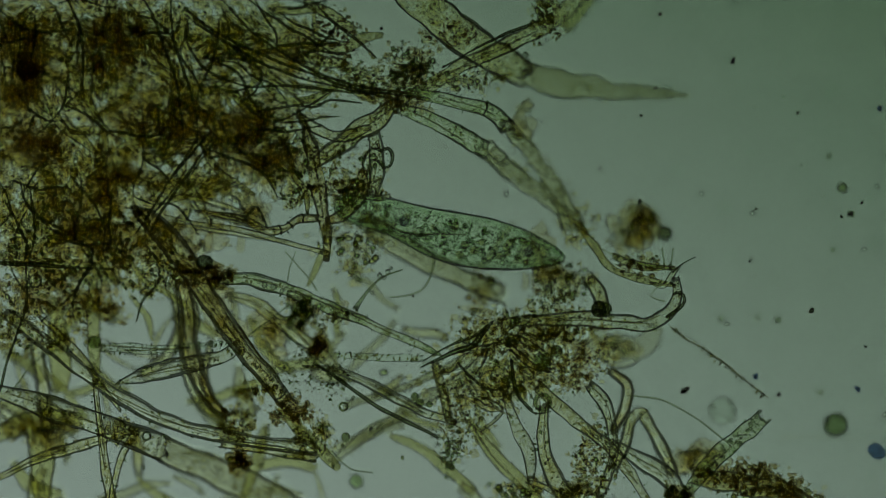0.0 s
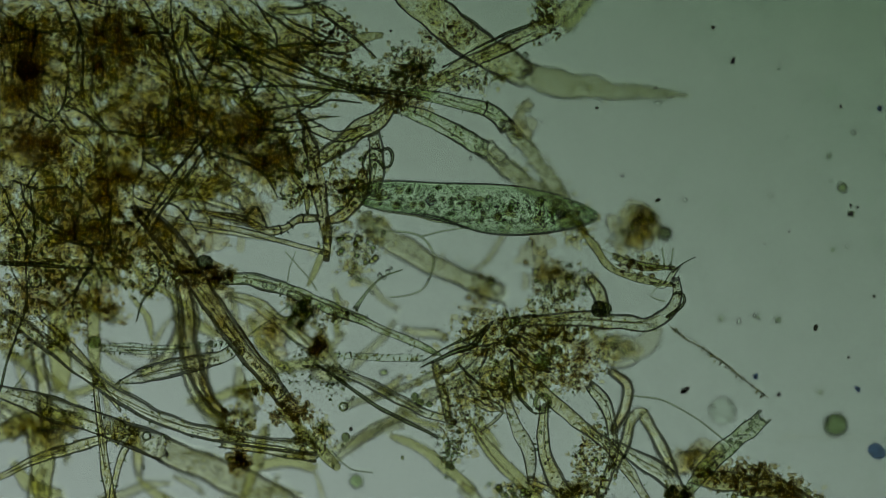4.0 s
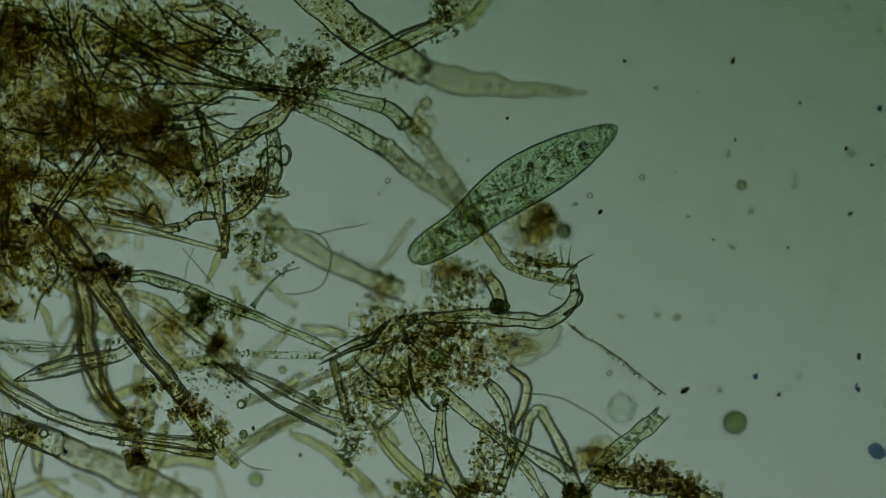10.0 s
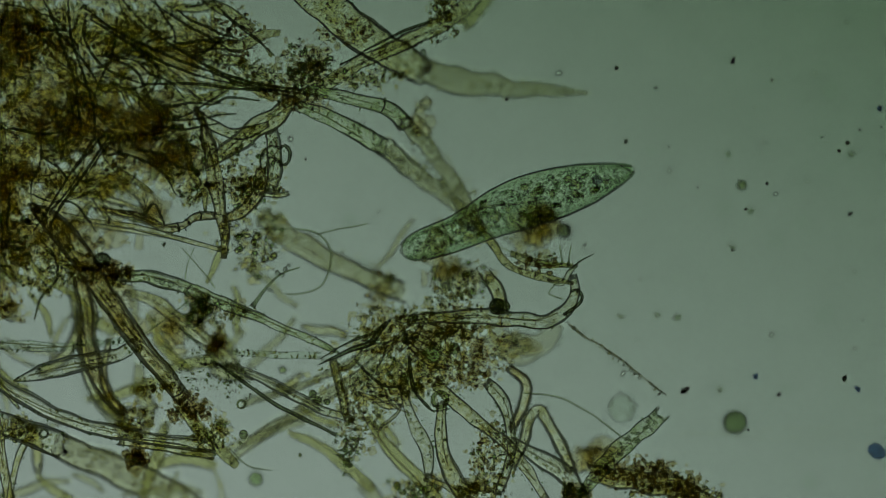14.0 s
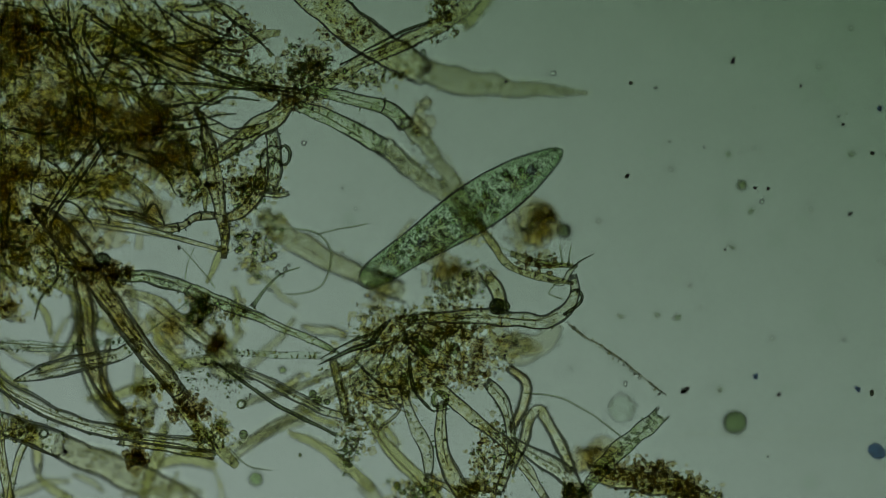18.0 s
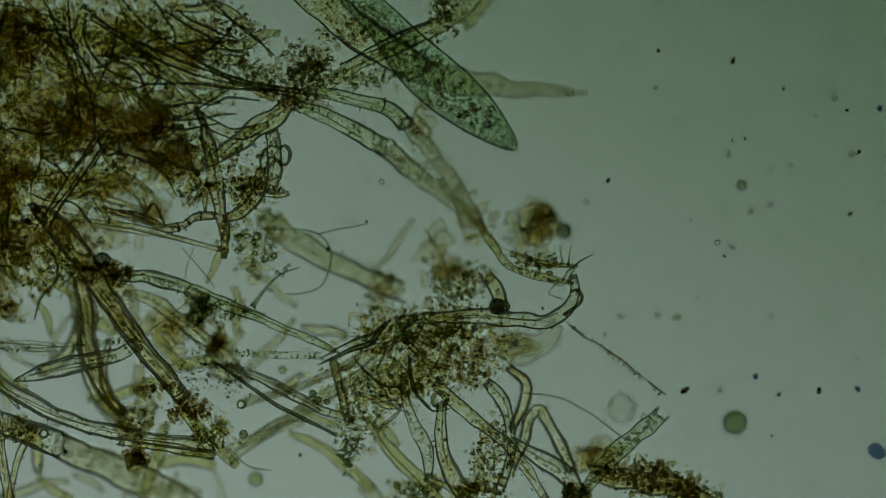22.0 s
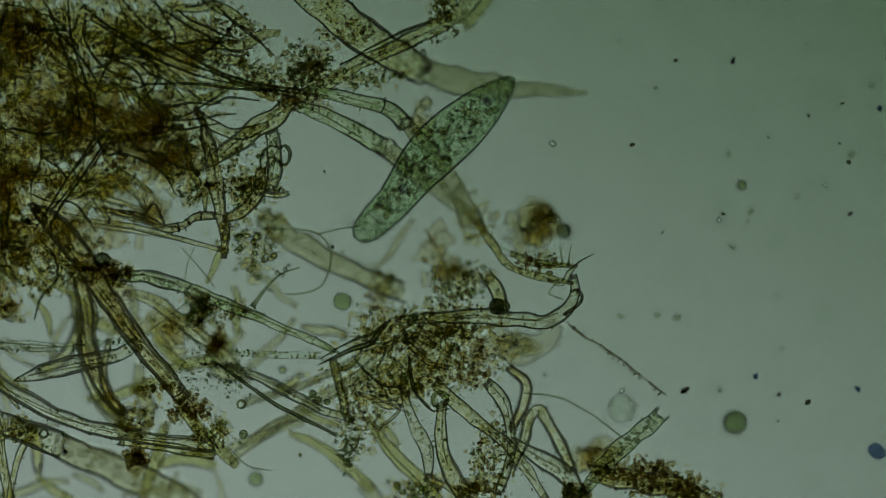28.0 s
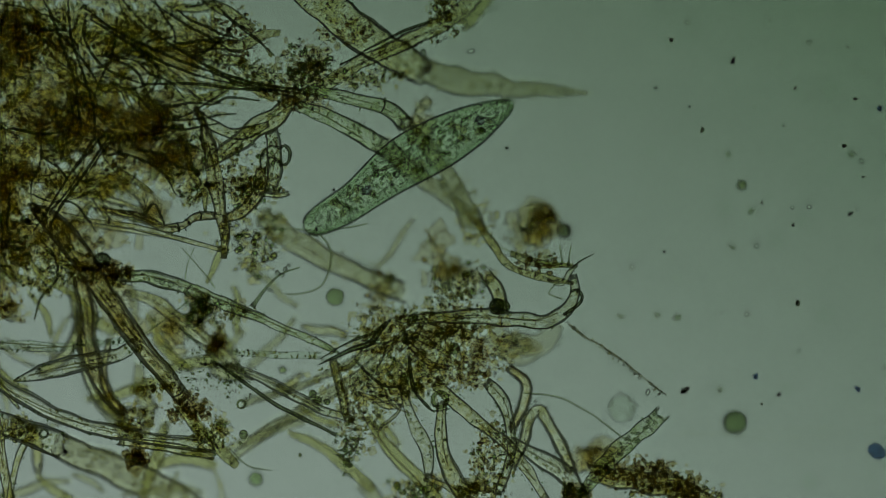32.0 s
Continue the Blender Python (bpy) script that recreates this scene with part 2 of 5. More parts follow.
def fibre(name, rows, widths, h, material, label, category="fibre", group="", grains=0, septa=(), slope=0.0, wobble=0.25, crust=None, folds=True, wall=0.1,
          grain_size=(1.0, 3.0), grain_material=None, seed=1, sides=14, gap=0.045, twist=1.0, flat=0.6, crust_size=(0.8, 3.2), kink=0.012, crust_material=None, beads=0):
    """A fibre in the drop: its tube, the grains inside it and its cross walls."""
    rng = np.random.default_rng(seed)
    points = path(rows, widths, h, slope)
    thick = max(q[3] for q in points)
    verts, faces, run = tube(points, rng=rng, wobble=wobble, sides=sides, gap=gap, flat=flat if thick > 0.03 else 0.85, twist=twist if thick > 0.03 else 0.0, kink=kink if thick < 0.022 else 0.0, wall=0.0 if thick < 0.022 else min(0.3, wall + 0.003 / thick))
    ob = tagged(new(name, mesh_of(name, verts, faces, material)), label, category, group)
    if grains:
        items = []
        for _ in range(grains * 2):
            q = run[rng.integers(1, len(run) - 1)]
            r = q[3]
            items.append((q[:3] + rng.uniform(-0.6, 0.6, 3) * r, STEP * rng.uniform(*grain_size)))
        part_mesh("cell_content", *gather(items, 1, 0.2, rng), grain_material or M_GRAIN, ob, "dark grains inside the fibre", "stuff")
    wide = max(q[3] for q in run) > 0.045
    crust = crust if crust is not None else int(len(run) * 2.4) * (max(q[3] for q in run) > 0.034)
    if crust:
        items = []
        knots = rng.uniform(0, len(run), 6)
        for _ in range(crust):
            i = int(rng.normal(knots[rng.integers(0, 6)], 5)) if rng.uniform() < 0.65 else rng.integers(1, len(run) - 1)
            i = min(len(run) - 2, max(1, i))
            d = run[i + 1, :3] - run[i - 1, :3]
            side = np.cross(d / (np.linalg.norm(d) + 1e-9), (0, 0, 1.0))
            a = rng.choice([0, math.pi]) + rng.normal(0, 0.85)
            items.append((run[i, :3] + (side * math.cos(a) + np.array([0, 0, math.sin(a) * 0.8])) * run[i, 3] * 1.02, STEP * crust_size[0] * (crust_size[1] / crust_size[0]) ** rng.beta(1.2, 1.6)))
        part_mesh("crust", *gather(items, 1, 0.25, rng), crust_material or M_ALGA, ob, "fine grains stuck to the fibre", "stuff")
    if beads:
        items = []
        for _ in range(beads):
            q = run[rng.integers(1, len(run) - 1)]
            items.append((q[:3] + np.array([rng.uniform(-0.9, 0.9), rng.uniform(-0.9, 0.9), 0.9]) * q[3], STEP * rng.uniform(1.6, 3.6)))
        part_mesh("bright_bead", *gather(items, 2, 0.06, rng), M_SPARK, ob, "bright clear beads on the fibre", "stuff")
    for f in range(2 if wide and folds and len(run) > 14 else 0):
        a0 = int(len(run) * rng.uniform(0.0, 0.4))
        a1 = int(len(run) * rng.uniform(0.6, 1.0))
        drift, lift = rng.uniform(0, 50), rng.uniform(-0.55, 0.55)
        line = []
        for i in range(a0, a1, 4):
            d = run[min(i + 1, len(run) - 1), :3] - run[max(i - 1, 0), :3]
            side = np.cross(d / (np.linalg.norm(d) + 1e-9), (0, 0, 1.0))
            line.append((*(run[i, :3] + side * run[i, 3] * 0.75 * noise.noise(Vector((drift + i * 0.04, f, 0))) * 1.4 + np.array([0, 0, lift * run[i, 3]])), rng.uniform(0.004, 0.0075)))
        if len(line) > 3:
            v2, f2, _ = tube(line, gap=0.06, sides=6, wobble=0.1, rng=rng)
            part_mesh("wall_fold", v2, f2, M_FOLD, ob, "thin fold along the fibre wall")
    for s in septa:
        i = min(len(run) - 2, max(1, int(s * (len(run) - 1))))
        d = run[i + 1, :3] - run[i - 1, :3]
        d /= np.linalg.norm(d)
        side = np.cross(d, (0, 0, 1.0))
        a, b = run[i, :3] - side * run[i, 3] * 0.85, run[i, :3] + side * run[i, 3] * 0.85
        mid = (a + b) / 2 + d * run[i, 3] * 0.25
        v2, f2, _ = tube([(*p, 0.008) for p in (a, mid, b)], gap=0.03, sides=8, wobble=0.0)
        part_mesh("cross_wall", v2, f2, M_SHADED, ob, "thin dark cross wall")
    return ob


def clump(name, label, u, v, h, ru, rv, count, sizes, material, seed, depth=0.25, category="detritus", floc=0, floc_material=None,
          group="", second=None, even=False):
    """A ragged clump of detritus: fine grains gathered round several hearts, on thin brown floc."""
    rng = np.random.default_rng(seed)
    ob = tagged(new(name), label, category, group)
    ob.location = at(u, v, h)
    hearts = [rng.standard_normal(2) * 0.5 for _ in range(9)]

    def spot(spread):
        if even:
            a, q = rng.uniform(0, 2 * math.pi), 1.2 * math.sqrt(rng.uniform(0, 1)) * (1 + 0.22 * rng.standard_normal())
            return np.array([math.cos(a) * q * ru * STEP, math.sin(a) * q * rv * STEP, rng.uniform(-1, 1) * depth])
        p = hearts[rng.integers(0, 9)] + rng.standard_normal(2) * spread
        p = p * min(1.0, rng.uniform(0.75, 1.45) / (np.linalg.norm(p) + 1e-6))
        return np.array([p[0] * ru * STEP, p[1] * rv * STEP, rng.uniform(-1, 1) * depth])
    if floc:
        deep = h < 0.36
        low, high, many = (8, 19, 5) if deep else (3.5, 10.0, 12) if even else (1.8, 5.6, 26)
        items = [(spot(0.3), STEP * rng.uniform(low, high)) for _ in range(floc * many)]
        part_mesh("floc", *gather(items, 2, 0.4, rng, 0.75), M_HAZE if deep else floc_material or M_FLOC, ob, "ragged brown floc", "stuff")
    count = int(count * 1.15)
    for mat, n in ((material, count * 2 // 3), (second, count // 3)):
        items = [(spot(0.28), STEP * rng.uniform(*sizes) * rng.uniform(0.3, 1.0)) for _ in range(int(n * 1.35))]
        part_mesh("granular_matter", *gather(items, 1, 0.28, rng, 0.5), mat, ob, "", "stuff")
    if even:
        for name2, mat, n, label2 in (("bright_detritus", M_BEAD, count // 4, "bright clear grains"), ("dark_detritus", M_OLIVE, count // 4, "dark olive grains")):
            items = [(spot(0.28) * np.array([1, 1, 0]) + np.array([0, 0, rng.uniform(0.3, 0.6)]), STEP * rng.uniform(1.4, 3.2)) for _ in range(n)]
            part_mesh(name2, *gather(items, 2, 0.15, rng), mat, ob, label2, "stuff")
    else:
        items = []
        for _ in range(count // 3):
            r = STEP * rng.uniform(1.5, 3.4)
            items.append((spot(0.28) * np.array([1, 1, 0]) + np.array([0, 0, FOCUS - 13 * r - h]), r))
        part_mesh("bright_detritus", *gather(items, 2, 0.06, rng), M_SPARK, ob, "bright clear grains", "stuff")
        items = [(spot(0.26) + np.array([0, 0, depth * 0.4]), STEP * rng.uniform(1.2, 3.0)) for _ in range(count // 3)]
        part_mesh("dark_detritus", *gather(items, 1, 0.25, rng), M_OLIVE, ob, "dark olive grains", "stuff")
    return ob


def bead(name, label, u, v, h, r, material, parent=None, category="bead", cuts=2, rough=0.05, seed=1, stretch=(1, 1, 1), turn=0.0, group=""):
    rng = np.random.default_rng(seed)
    verts, faces = gather([((0, 0, 0), r * STEP)], cuts, rough, rng)
    ca, sa = math.cos(radians(turn)), math.sin(radians(turn))
    out = []
    for x, y, z in verts:
        x, y, z = x * stretch[0], y * stretch[1], z * stretch[2]
        out.append((x * ca - y * sa, x * sa + y * ca, z))
    ob = new(name, mesh_of(name, out, faces, material))
    ob.location = at(u, v, h)
    return tagged(ob, label, category, group)


def ring(name, label, u, v, h, r, thick, material):
    pts = [(*(at(u + r * math.cos(a), v + r * math.sin(a), h)), thick * STEP / 2) for a in np.linspace(0, 2 * math.pi, 13)]
    verts, faces, _ = tube(pts, gap=0.02, sides=8, wobble=0.05)
    return tagged(new(name, mesh_of(name, verts, faces, material)), label, "ring")


def round_cell(label, u, v, h, r, material, grains, seed):
    """A round cell lying alone: its body and the mottled grains within."""
    ob = bead("round_cell", label, u, v, h, r, material, category="cell", cuts=3, rough=0.04, seed=seed)
    rng = np.random.default_rng(seed)
    items = []
    for k in range(grains):
        a, q = rng.uniform(0, 2 * math.pi), rng.choice([0.82, 0.82, 0.4]) * rng.uniform(0.85, 1.1)
        items.append(((r * STEP * q * math.cos(a), r * STEP * q * math.sin(a), rng.uniform(-0.25, 0.25) * r * STEP), STEP * r * rng.uniform(0.06, 0.16)))
    part_mesh("cell_content", *gather(items, 1, 0.25, rng), M_ALGA, ob, "green grains inside the cell", "stuff")
    return ob


# ---- the setting: the lit field far below and the glass slide ----
def disc(radius, sides=96):
    return ([(radius * math.cos(2 * math.pi * k / sides), radius * math.sin(2 * math.pi * k / sides), 0) for k in range(sides)],
            [tuple(range(sides))])


def condenser():
    """The condenser under the stage: an added sheet tinted with the field's falloff, a thick lens, flat above and
    hyperbolic below, and the lamp's disc.
    """
    ob = tagged(new("condenser"), "microscope condenser with a glowing grey-green lamp disc", "condenser")
    # sheet added to carry the vignette of the lamp light as colour
    part_mesh("falloff_sheet", [(x, y, -0.9) for x, y, _ in disc(6.4)[0]], disc(6.4)[1], M_FALLOFF, ob, "added sheet, its grey-green tint carrying the lit field's falloff")
    n, focal = 1.5, 1 / (1 / 46.4 + 1 / THROW)
    c, rings, sides, wide = 1 / (focal * (n - 1)), 40, 96, 6.4
    deep = -1.1 - c * wide ** 2 / (1 + math.sqrt(1 + (n * n - 1) * (c * wide) ** 2)) - 0.2
    verts, faces = [(0, 0, deep)], []
    for i in range(1, rings + 1):
        r = wide * i / rings
        z = deep + c * r * r / (1 + math.sqrt(1 + (n * n - 1) * (c * r) ** 2))
        verts += [(r * math.cos(2 * math.pi * k / sides), r * math.sin(2 * math.pi * k / sides), z) for k in range(sides)]
    faces += [(0, 1 + (k + 1) % sides, 1 + k) for k in range(sides)]
    for i in range(rings - 1):
        for k in range(sides):
            a, b = 1 + i * sides + k, 1 + i * sides + (k + 1) % sides
            faces.append((a, b, b + sides, a + sides))
    lens = part_mesh("lens", verts, faces, M_LENS, ob, "thick clear lens")
    top = [(x, y, -1.1) for x, y, _ in disc(wide)[0]]
    o = len(top)
    rim = [(x, y, -1.3) for x, y, _ in disc(wide)[0]]
    flat = part_mesh("lens_face", top + rim, [tuple(range(sides))] + [(k, o + k, o + (k + 1) % sides, (k + 1) % sides) for k in range(sides)], M_LENS, ob)
    flat.data.polygons.foreach_set("use_smooth", [False] * len(flat.data.polygons))
    glow = part_mesh("lamp_disc", *disc(30.0), M_GLOW, ob, "glowing lamp disc, brightest in the middle")
    glow.location = (*LEAN, -1.5 - THROW)
    return ob


lighting = condenser()


def slab(name, sx, sy, thick, material, bevel=0.02):
    bm = bmesh.new()
    bmesh.ops.create_cube(bm, size=1.0, matrix=Matrix.Diagonal((sx, sy, thick, 1)))
    bmesh.ops.bevel(bm, geom=bm.edges[:], offset=bevel, segments=1, affect="EDGES")
    me = bpy.data.meshes.new(name)
    bm.to_mesh(me)
    bm.free()
    me.materials.append(material)
    return new(name, me)


slide = tagged(slab("ground", 14.0, 10.0, 0.4, M_SLIDE), "clear glass microscope slide under the drop of pond water", "glass slide", kind="structure")
slide.location = (0.4, 0, -0.2)
# Added, unseen film: its tint stands in for the mottling of the lit background.
film = tagged(slab("mottle_film", 13.6, 9.6, 0.003, M_FILM, 0.001), "thin added film carrying the lit background's faint mottling", "film", kind="structure")
film.location = (0.4, 0, 0.0055)


# ---- fibres: (plan rows, width, height, material, label, further) ----
PALE = "pale translucent plant fibre with dark outlines in the water"
STRAW = "straw-yellow translucent plant fibre, dead and limp"
BROWN = "brown plant fibre with dark walls in the tangle"
GREEN = "thin greenish algal tube with small grains inside"
DARK = "thin dark thread in the brown tangle"
FINE = "fine clear thread drifting at its free end"

# lower left
fibre("plant_fibre", [(-40, 682), (0, 694), (50, 708), (100, 724), (170, 748), (235, 773), (290, 795)], [20, 25, 34, 43, 43, 50, 48], [0.9, 0.9, 0.92, 0.92, 0.9, 0.84, 0.7], M_PALE, PALE, grains=40, septa=(0.36,), wobble=0.08, wall=0.1, twist=0.15, beads=6, seed=11)
fibre("plant_fibre", [(284, 793), (320, 808), (380, 831), (470, 876), (550, 930)], [48, 50, 54, 62, 66], [0.6, 0.42, 0.25, 0.2, 0.2], M_SOFT, "wide blurred straw-coloured fibre end", grains=60, grain_material=M_FELT, grain_size=(1.5, 4.5), folds=False, wobble=0.1, crust=40, crust_size=(1.5, 5), crust_material=M_FELT, beads=6, seed=111)
fibre("plant_fibre", [(10, 555), (90, 612), (165, 668), (230, 712), (310, 750), (420, 775), (560, 795)], [22, 26, 26, 30, 30, 28, 24], 0.8, M_PALE, PALE, grains=40, wobble=0.15, wall=0.22, twist=0.3, seed=12)
fibre("plant_fibre", [(205, 680), (245, 667), (320, 649), (395, 630), (420, 612)], [5, 22, 30, 28, 24], 0.95, M_PALE, PALE, grains=12, wall=0.2, twist=0.2, seed=13)
fibre("algal_tube", [(176, 616), (240, 619), (310, 617), (410, 606)], [16, 20, 16, 12], 0.9, M_CELL, GREEN, "alga", grains=50, wall=0.06, twist=0.3, grain_material=M_BEAD, seed=14)
fibre("plant_fibre", [(168, 670), (176, 740), (184, 800), (190, 860), (196, 910)], [18, 20, 20, 20, 22], 0.85, M_STRAW, STRAW, grains=14, seed=15)
fibre("plant_fibre", [(244, 752), (222, 795), (206, 840), (196, 900)], [10, 16, 15, 14], 0.7, M_STRAW, STRAW, seed=16)
fibre("plant_fibre", [(-30, 858), (60, 815), (140, 790), (240, 760)], [22, 22, 20, 14], 0.7, M_STRAW, STRAW, grains=20, seed=17)
fibre("plant_fibre", [(60, 760), (75, 820), (80, 900)], [40, 44, 44], 0.3, M_DEEP, STRAW, seed=18)
fibre("plant_fibre", [(-20, 770), (60, 745), (150, 742)], [50, 44, 30], 0.25, M_DEEP, STRAW, seed=19)
fibre("plant_fibre", [(238, 368), (252, 380), (272, 398), (305, 436), (345, 490), (385, 552), (432, 620), (478, 676), (508, 714)], [14, 28, 38, 44, 42, 40, 38, 36, 30], [0.6, 0.75, 0.9, 0.95, 0.92, 0.9, 0.9, 0.9, 0.9], M_BROWN, BROWN, grains=60, septa=(0.97,), grain_size=(1.5, 5), wall=0.2, wobble=0.1, twist=0.3, flat=0.75, seed=20)
fibre("algal_tube", [(395, 492), (440, 495), (500, 510), (560, 532), (620, 556), (680, 583), (745, 612), (782, 630)], [26, 28, 30, 28, 24, 22, 16, 4], 0.92, M_GREENISH, GREEN, "alga", grains=40, seed=21)
fibre("plant_fibre", [(400, 520), (450, 535), (500, 570), (545, 606), (590, 645), (625, 676)], [10, 24, 26, 28, 20, 5], 0.5, M_STRAW, STRAW, grains=30, wall=0.05, flat=0.4, seed=22)
fibre("plant_fibre", [(535, 648), (600, 656), (650, 676), (700, 702), (755, 733), (808, 750)], [3, 14, 19, 19, 17, 12], 0.92, M_PALE, PALE, grains=8, wall=0.24, twist=0.4, seed=23)
fibre("thread", [(560, 645), (610, 678), (660, 716), (712, 742), (775, 775)], [4, 7, 8, 8, 4], 0.9, M_SHADED, DARK, "thread", seed=723, sides=8)
fibre("plant_fibre", [(590, 822), (640, 778), (700, 738), (780, 690), (850, 645)], [20, 24, 24, 24, 24], 0.26, M_SOFT, STRAW, grains=14, wall=0.22, seed=24)
fibre("plant_fibre", [(608, 716), (680, 697), (760, 668), (850, 622)], [18, 18, 18, 18], 0.35, M_SOFT, STRAW, wall=0.22, seed=25)
fibre("algal_tube", [(590, 627), (660, 632), (748, 634)], [10, 14, 12], 0.9, M_CELL, GREEN, "alga", grains=16, seed=26)
fibre("plant_fibre", [(322, 500), (334, 560), (344, 640), (366, 700), (402, 735)], [30, 36, 36, 30, 18], 0.6, M_BROWN, BROWN, grains=30, wall=0.25, seed=27)
fibre("plant_fibre", [(165, 500), (166, 560), (166, 620), (172, 668)], [30, 32, 30, 22], 0.45, M_DEEP, STRAW, grains=20, seed=28)
fibre("plant_fibre", [(98, 545), (104, 620), (108, 690)], [34, 38, 34], 0.3, M_DEEP, STRAW, seed=29)
fibre("plant_fibre", [(360, 700), (375, 730), (420, 735), (460, 720)], [20, 22, 18, 12], 0.4, M_STRAW, STRAW, seed=30)
fibre("plant_fibre", [(390, 785), (470, 795), (560, 810)], [16, 18, 16], 0.75, M_STRAW, STRAW, seed=31)
fibre("plant_fibre", [(495, 720), (530, 765), (570, 800), (600, 830)], [26, 30, 26, 14], 0.8, M_DEEP, STRAW, grains=30, seed=32)
fibre("thread", [(0, 692), (14, 640), (30, 590), (45, 540), (46, 470)], [4, 6, 6, 5, 4], 0.95, M_SHADED, DARK, "thread", seed=33, sides=8)
fibre("thread", [(-10, 466), (100, 473), (200, 476)], [7, 7, 5], 0.9, M_SHADED, DARK, "thread", seed=34, sides=8)
fibre("thread", [(22, 690), (50, 650), (90, 622), (130, 618)], 3, 0.95, M_THREAD, FINE, "thread", seed=35, sides=8)

fibre("plant_fibre", [(66, 600), (76, 680), (84, 770)], [20, 26, 24], 0.25, M_STRAW, STRAW, wall=0.2, seed=36)
fibre("plant_fibre", [(70, 560), (105, 592), (150, 638), (185, 690), (215, 728)], [6, 12, 14, 14, 8], 0.75, M_STRAW, STRAW, wall=0.24, twist=0.3, seed=37)
fibre("plant_fibre", [(372, 600), (362, 660), (372, 705), (402, 742)], [10, 18, 20, 10], 0.3, M_BROWN, BROWN, wall=0.2, seed=38)

fibre("plant_fibre", [(300, 500), (318, 570), (330, 650), (362, 720), (430, 775)], [10, 20, 24, 20, 8], 0.25, M_STRAW, STRAW, wall=0.2, seed=39)
fibre("plant_fibre", [(230, 520), (262, 560), (270, 600)], [8, 14, 8], 0.3, M_DEEP, STRAW, seed=139)
fibre("plant_fibre", [(440, 560), (470, 620), (520, 660)], [8, 20, 10], 0.25, M_DEEP, STRAW, seed=140)

# the upright brown fibre and its neighbours
fibre("plant_fibre", [(528, 196), (546, 248), (562, 310), (572, 365), (580, 420), (578, 462)], [10, 22, 25, 24, 22, 16], [0.6, 0.8, 0.95, 0.95, 0.95, 0.95], M_BROWN, BROWN, grains=50, wall=0.3, twist=0.4, wobble=0.3, seed=40)
fibre("plant_fibre", [(345, 372), (400, 382), (436, 391), (473, 409), (506, 404), (527, 387), (564, 386)], [4, 11, 15, 17, 18, 18, 15], [0.5, 0.75, 0.9, 0.92, 0.92, 0.92, 0.92], M_BROWN, PALE, septa=(0.72, 0.78, 0.9), wall=0.2, wobble=0.4, seed=41)
fibre("plant_fibre", [(290, 380), (350, 395), (410, 404), (490, 424), (572, 446)], [3, 8, 10, 12, 10], 0.85, M_STRAW, STRAW, seed=42)
fibre("plant_fibre", [(576, 392), (612, 376), (640, 345), (645, 300)], [16, 24, 22, 14], 0.75, M_BROWN, BROWN, grains=24, seed=43)
fibre("plant_fibre", [(660, 235), (668, 275), (670, 315), (660, 348)], [28, 32, 30, 22], 0.9, M_PALE, PALE, grains=24, seed=44)
fibre("plant_fibre", [(640, 348), (672, 350), (692, 346)], [10, 12, 10], 0.75, M_STRAW, STRAW, seed=45)
fibre("thread", [(648, 312), (642, 292), (648, 272), (662, 264), (676, 268), (686, 262), (694, 274), (690, 292), (678, 296), (668, 284), (656, 282)], [4, 6, 7, 6, 7, 5, 7, 6, 6, 5, 3], 1.0, M_SHADED, "black looped thread on a pale fibre", "thread", seed=46, sides=8, wobble=0.4)
fibre("plant_fibre", [(545, 300), (585, 268), (640, 226), (690, 192), (730, 165)], [18, 30, 34, 32, 22], 0.8, M_STRAW, STRAW, grains=80, wobble=0.35, seed=47)
fibre("plant_fibre", [(640, 380), (700, 425), (800, 480), (890, 520)], [40, 50, 54, 44], 0.14, M_SOFT, "faint wide plant fibre far below the focus", grains=30, grain_material=M_FELT, grain_size=(2, 5), folds=False, crust=20, crust_size=(2, 6), crust_material=M_FELT, seed=48)
fibre("thread", [(640, 412), (700, 412), (745, 420), (766, 455), (750, 506), (715, 522), (690, 524)], 4, 0.95, M_THREAD, FINE, "thread", seed=49, sides=8)
fibre("thread", [(742, 420), (775, 412), (830, 400)], 3, 0.9, M_THREAD, FINE, "thread", seed=50, sides=8)
fibre("thread", [(628, 548), (650, 518), (676, 492), (712, 478)], [10, 6, 4, 3], 0.95, M_THREAD, FINE, "thread", seed=51, sides=8)
fibre("thread", [(505, 445), (540, 485), (560, 515)], 3, 0.95, M_THREAD, FINE, "thread", seed=52, sides=8)
fibre("thread", [(525, 446), (513, 475), (510, 500)], 3, 0.95, M_THREAD, FINE, "thread", seed=53, sides=8)
fibre("thread", [(430, 600), (470, 570), (510, 540)], 3, 0.95, M_THREAD, FINE, "thread", seed=54, sides=8)
fibre("thread", [(590, 800), (620, 830), (660, 838)], 3, 0.7, M_THREAD, FINE, "thread", seed=55, sides=8)
fibre("thread", [(500, 585), (545, 625), (580, 660)], 4, 0.95, M_THREAD, FINE, "thread", seed=56, sides=8)

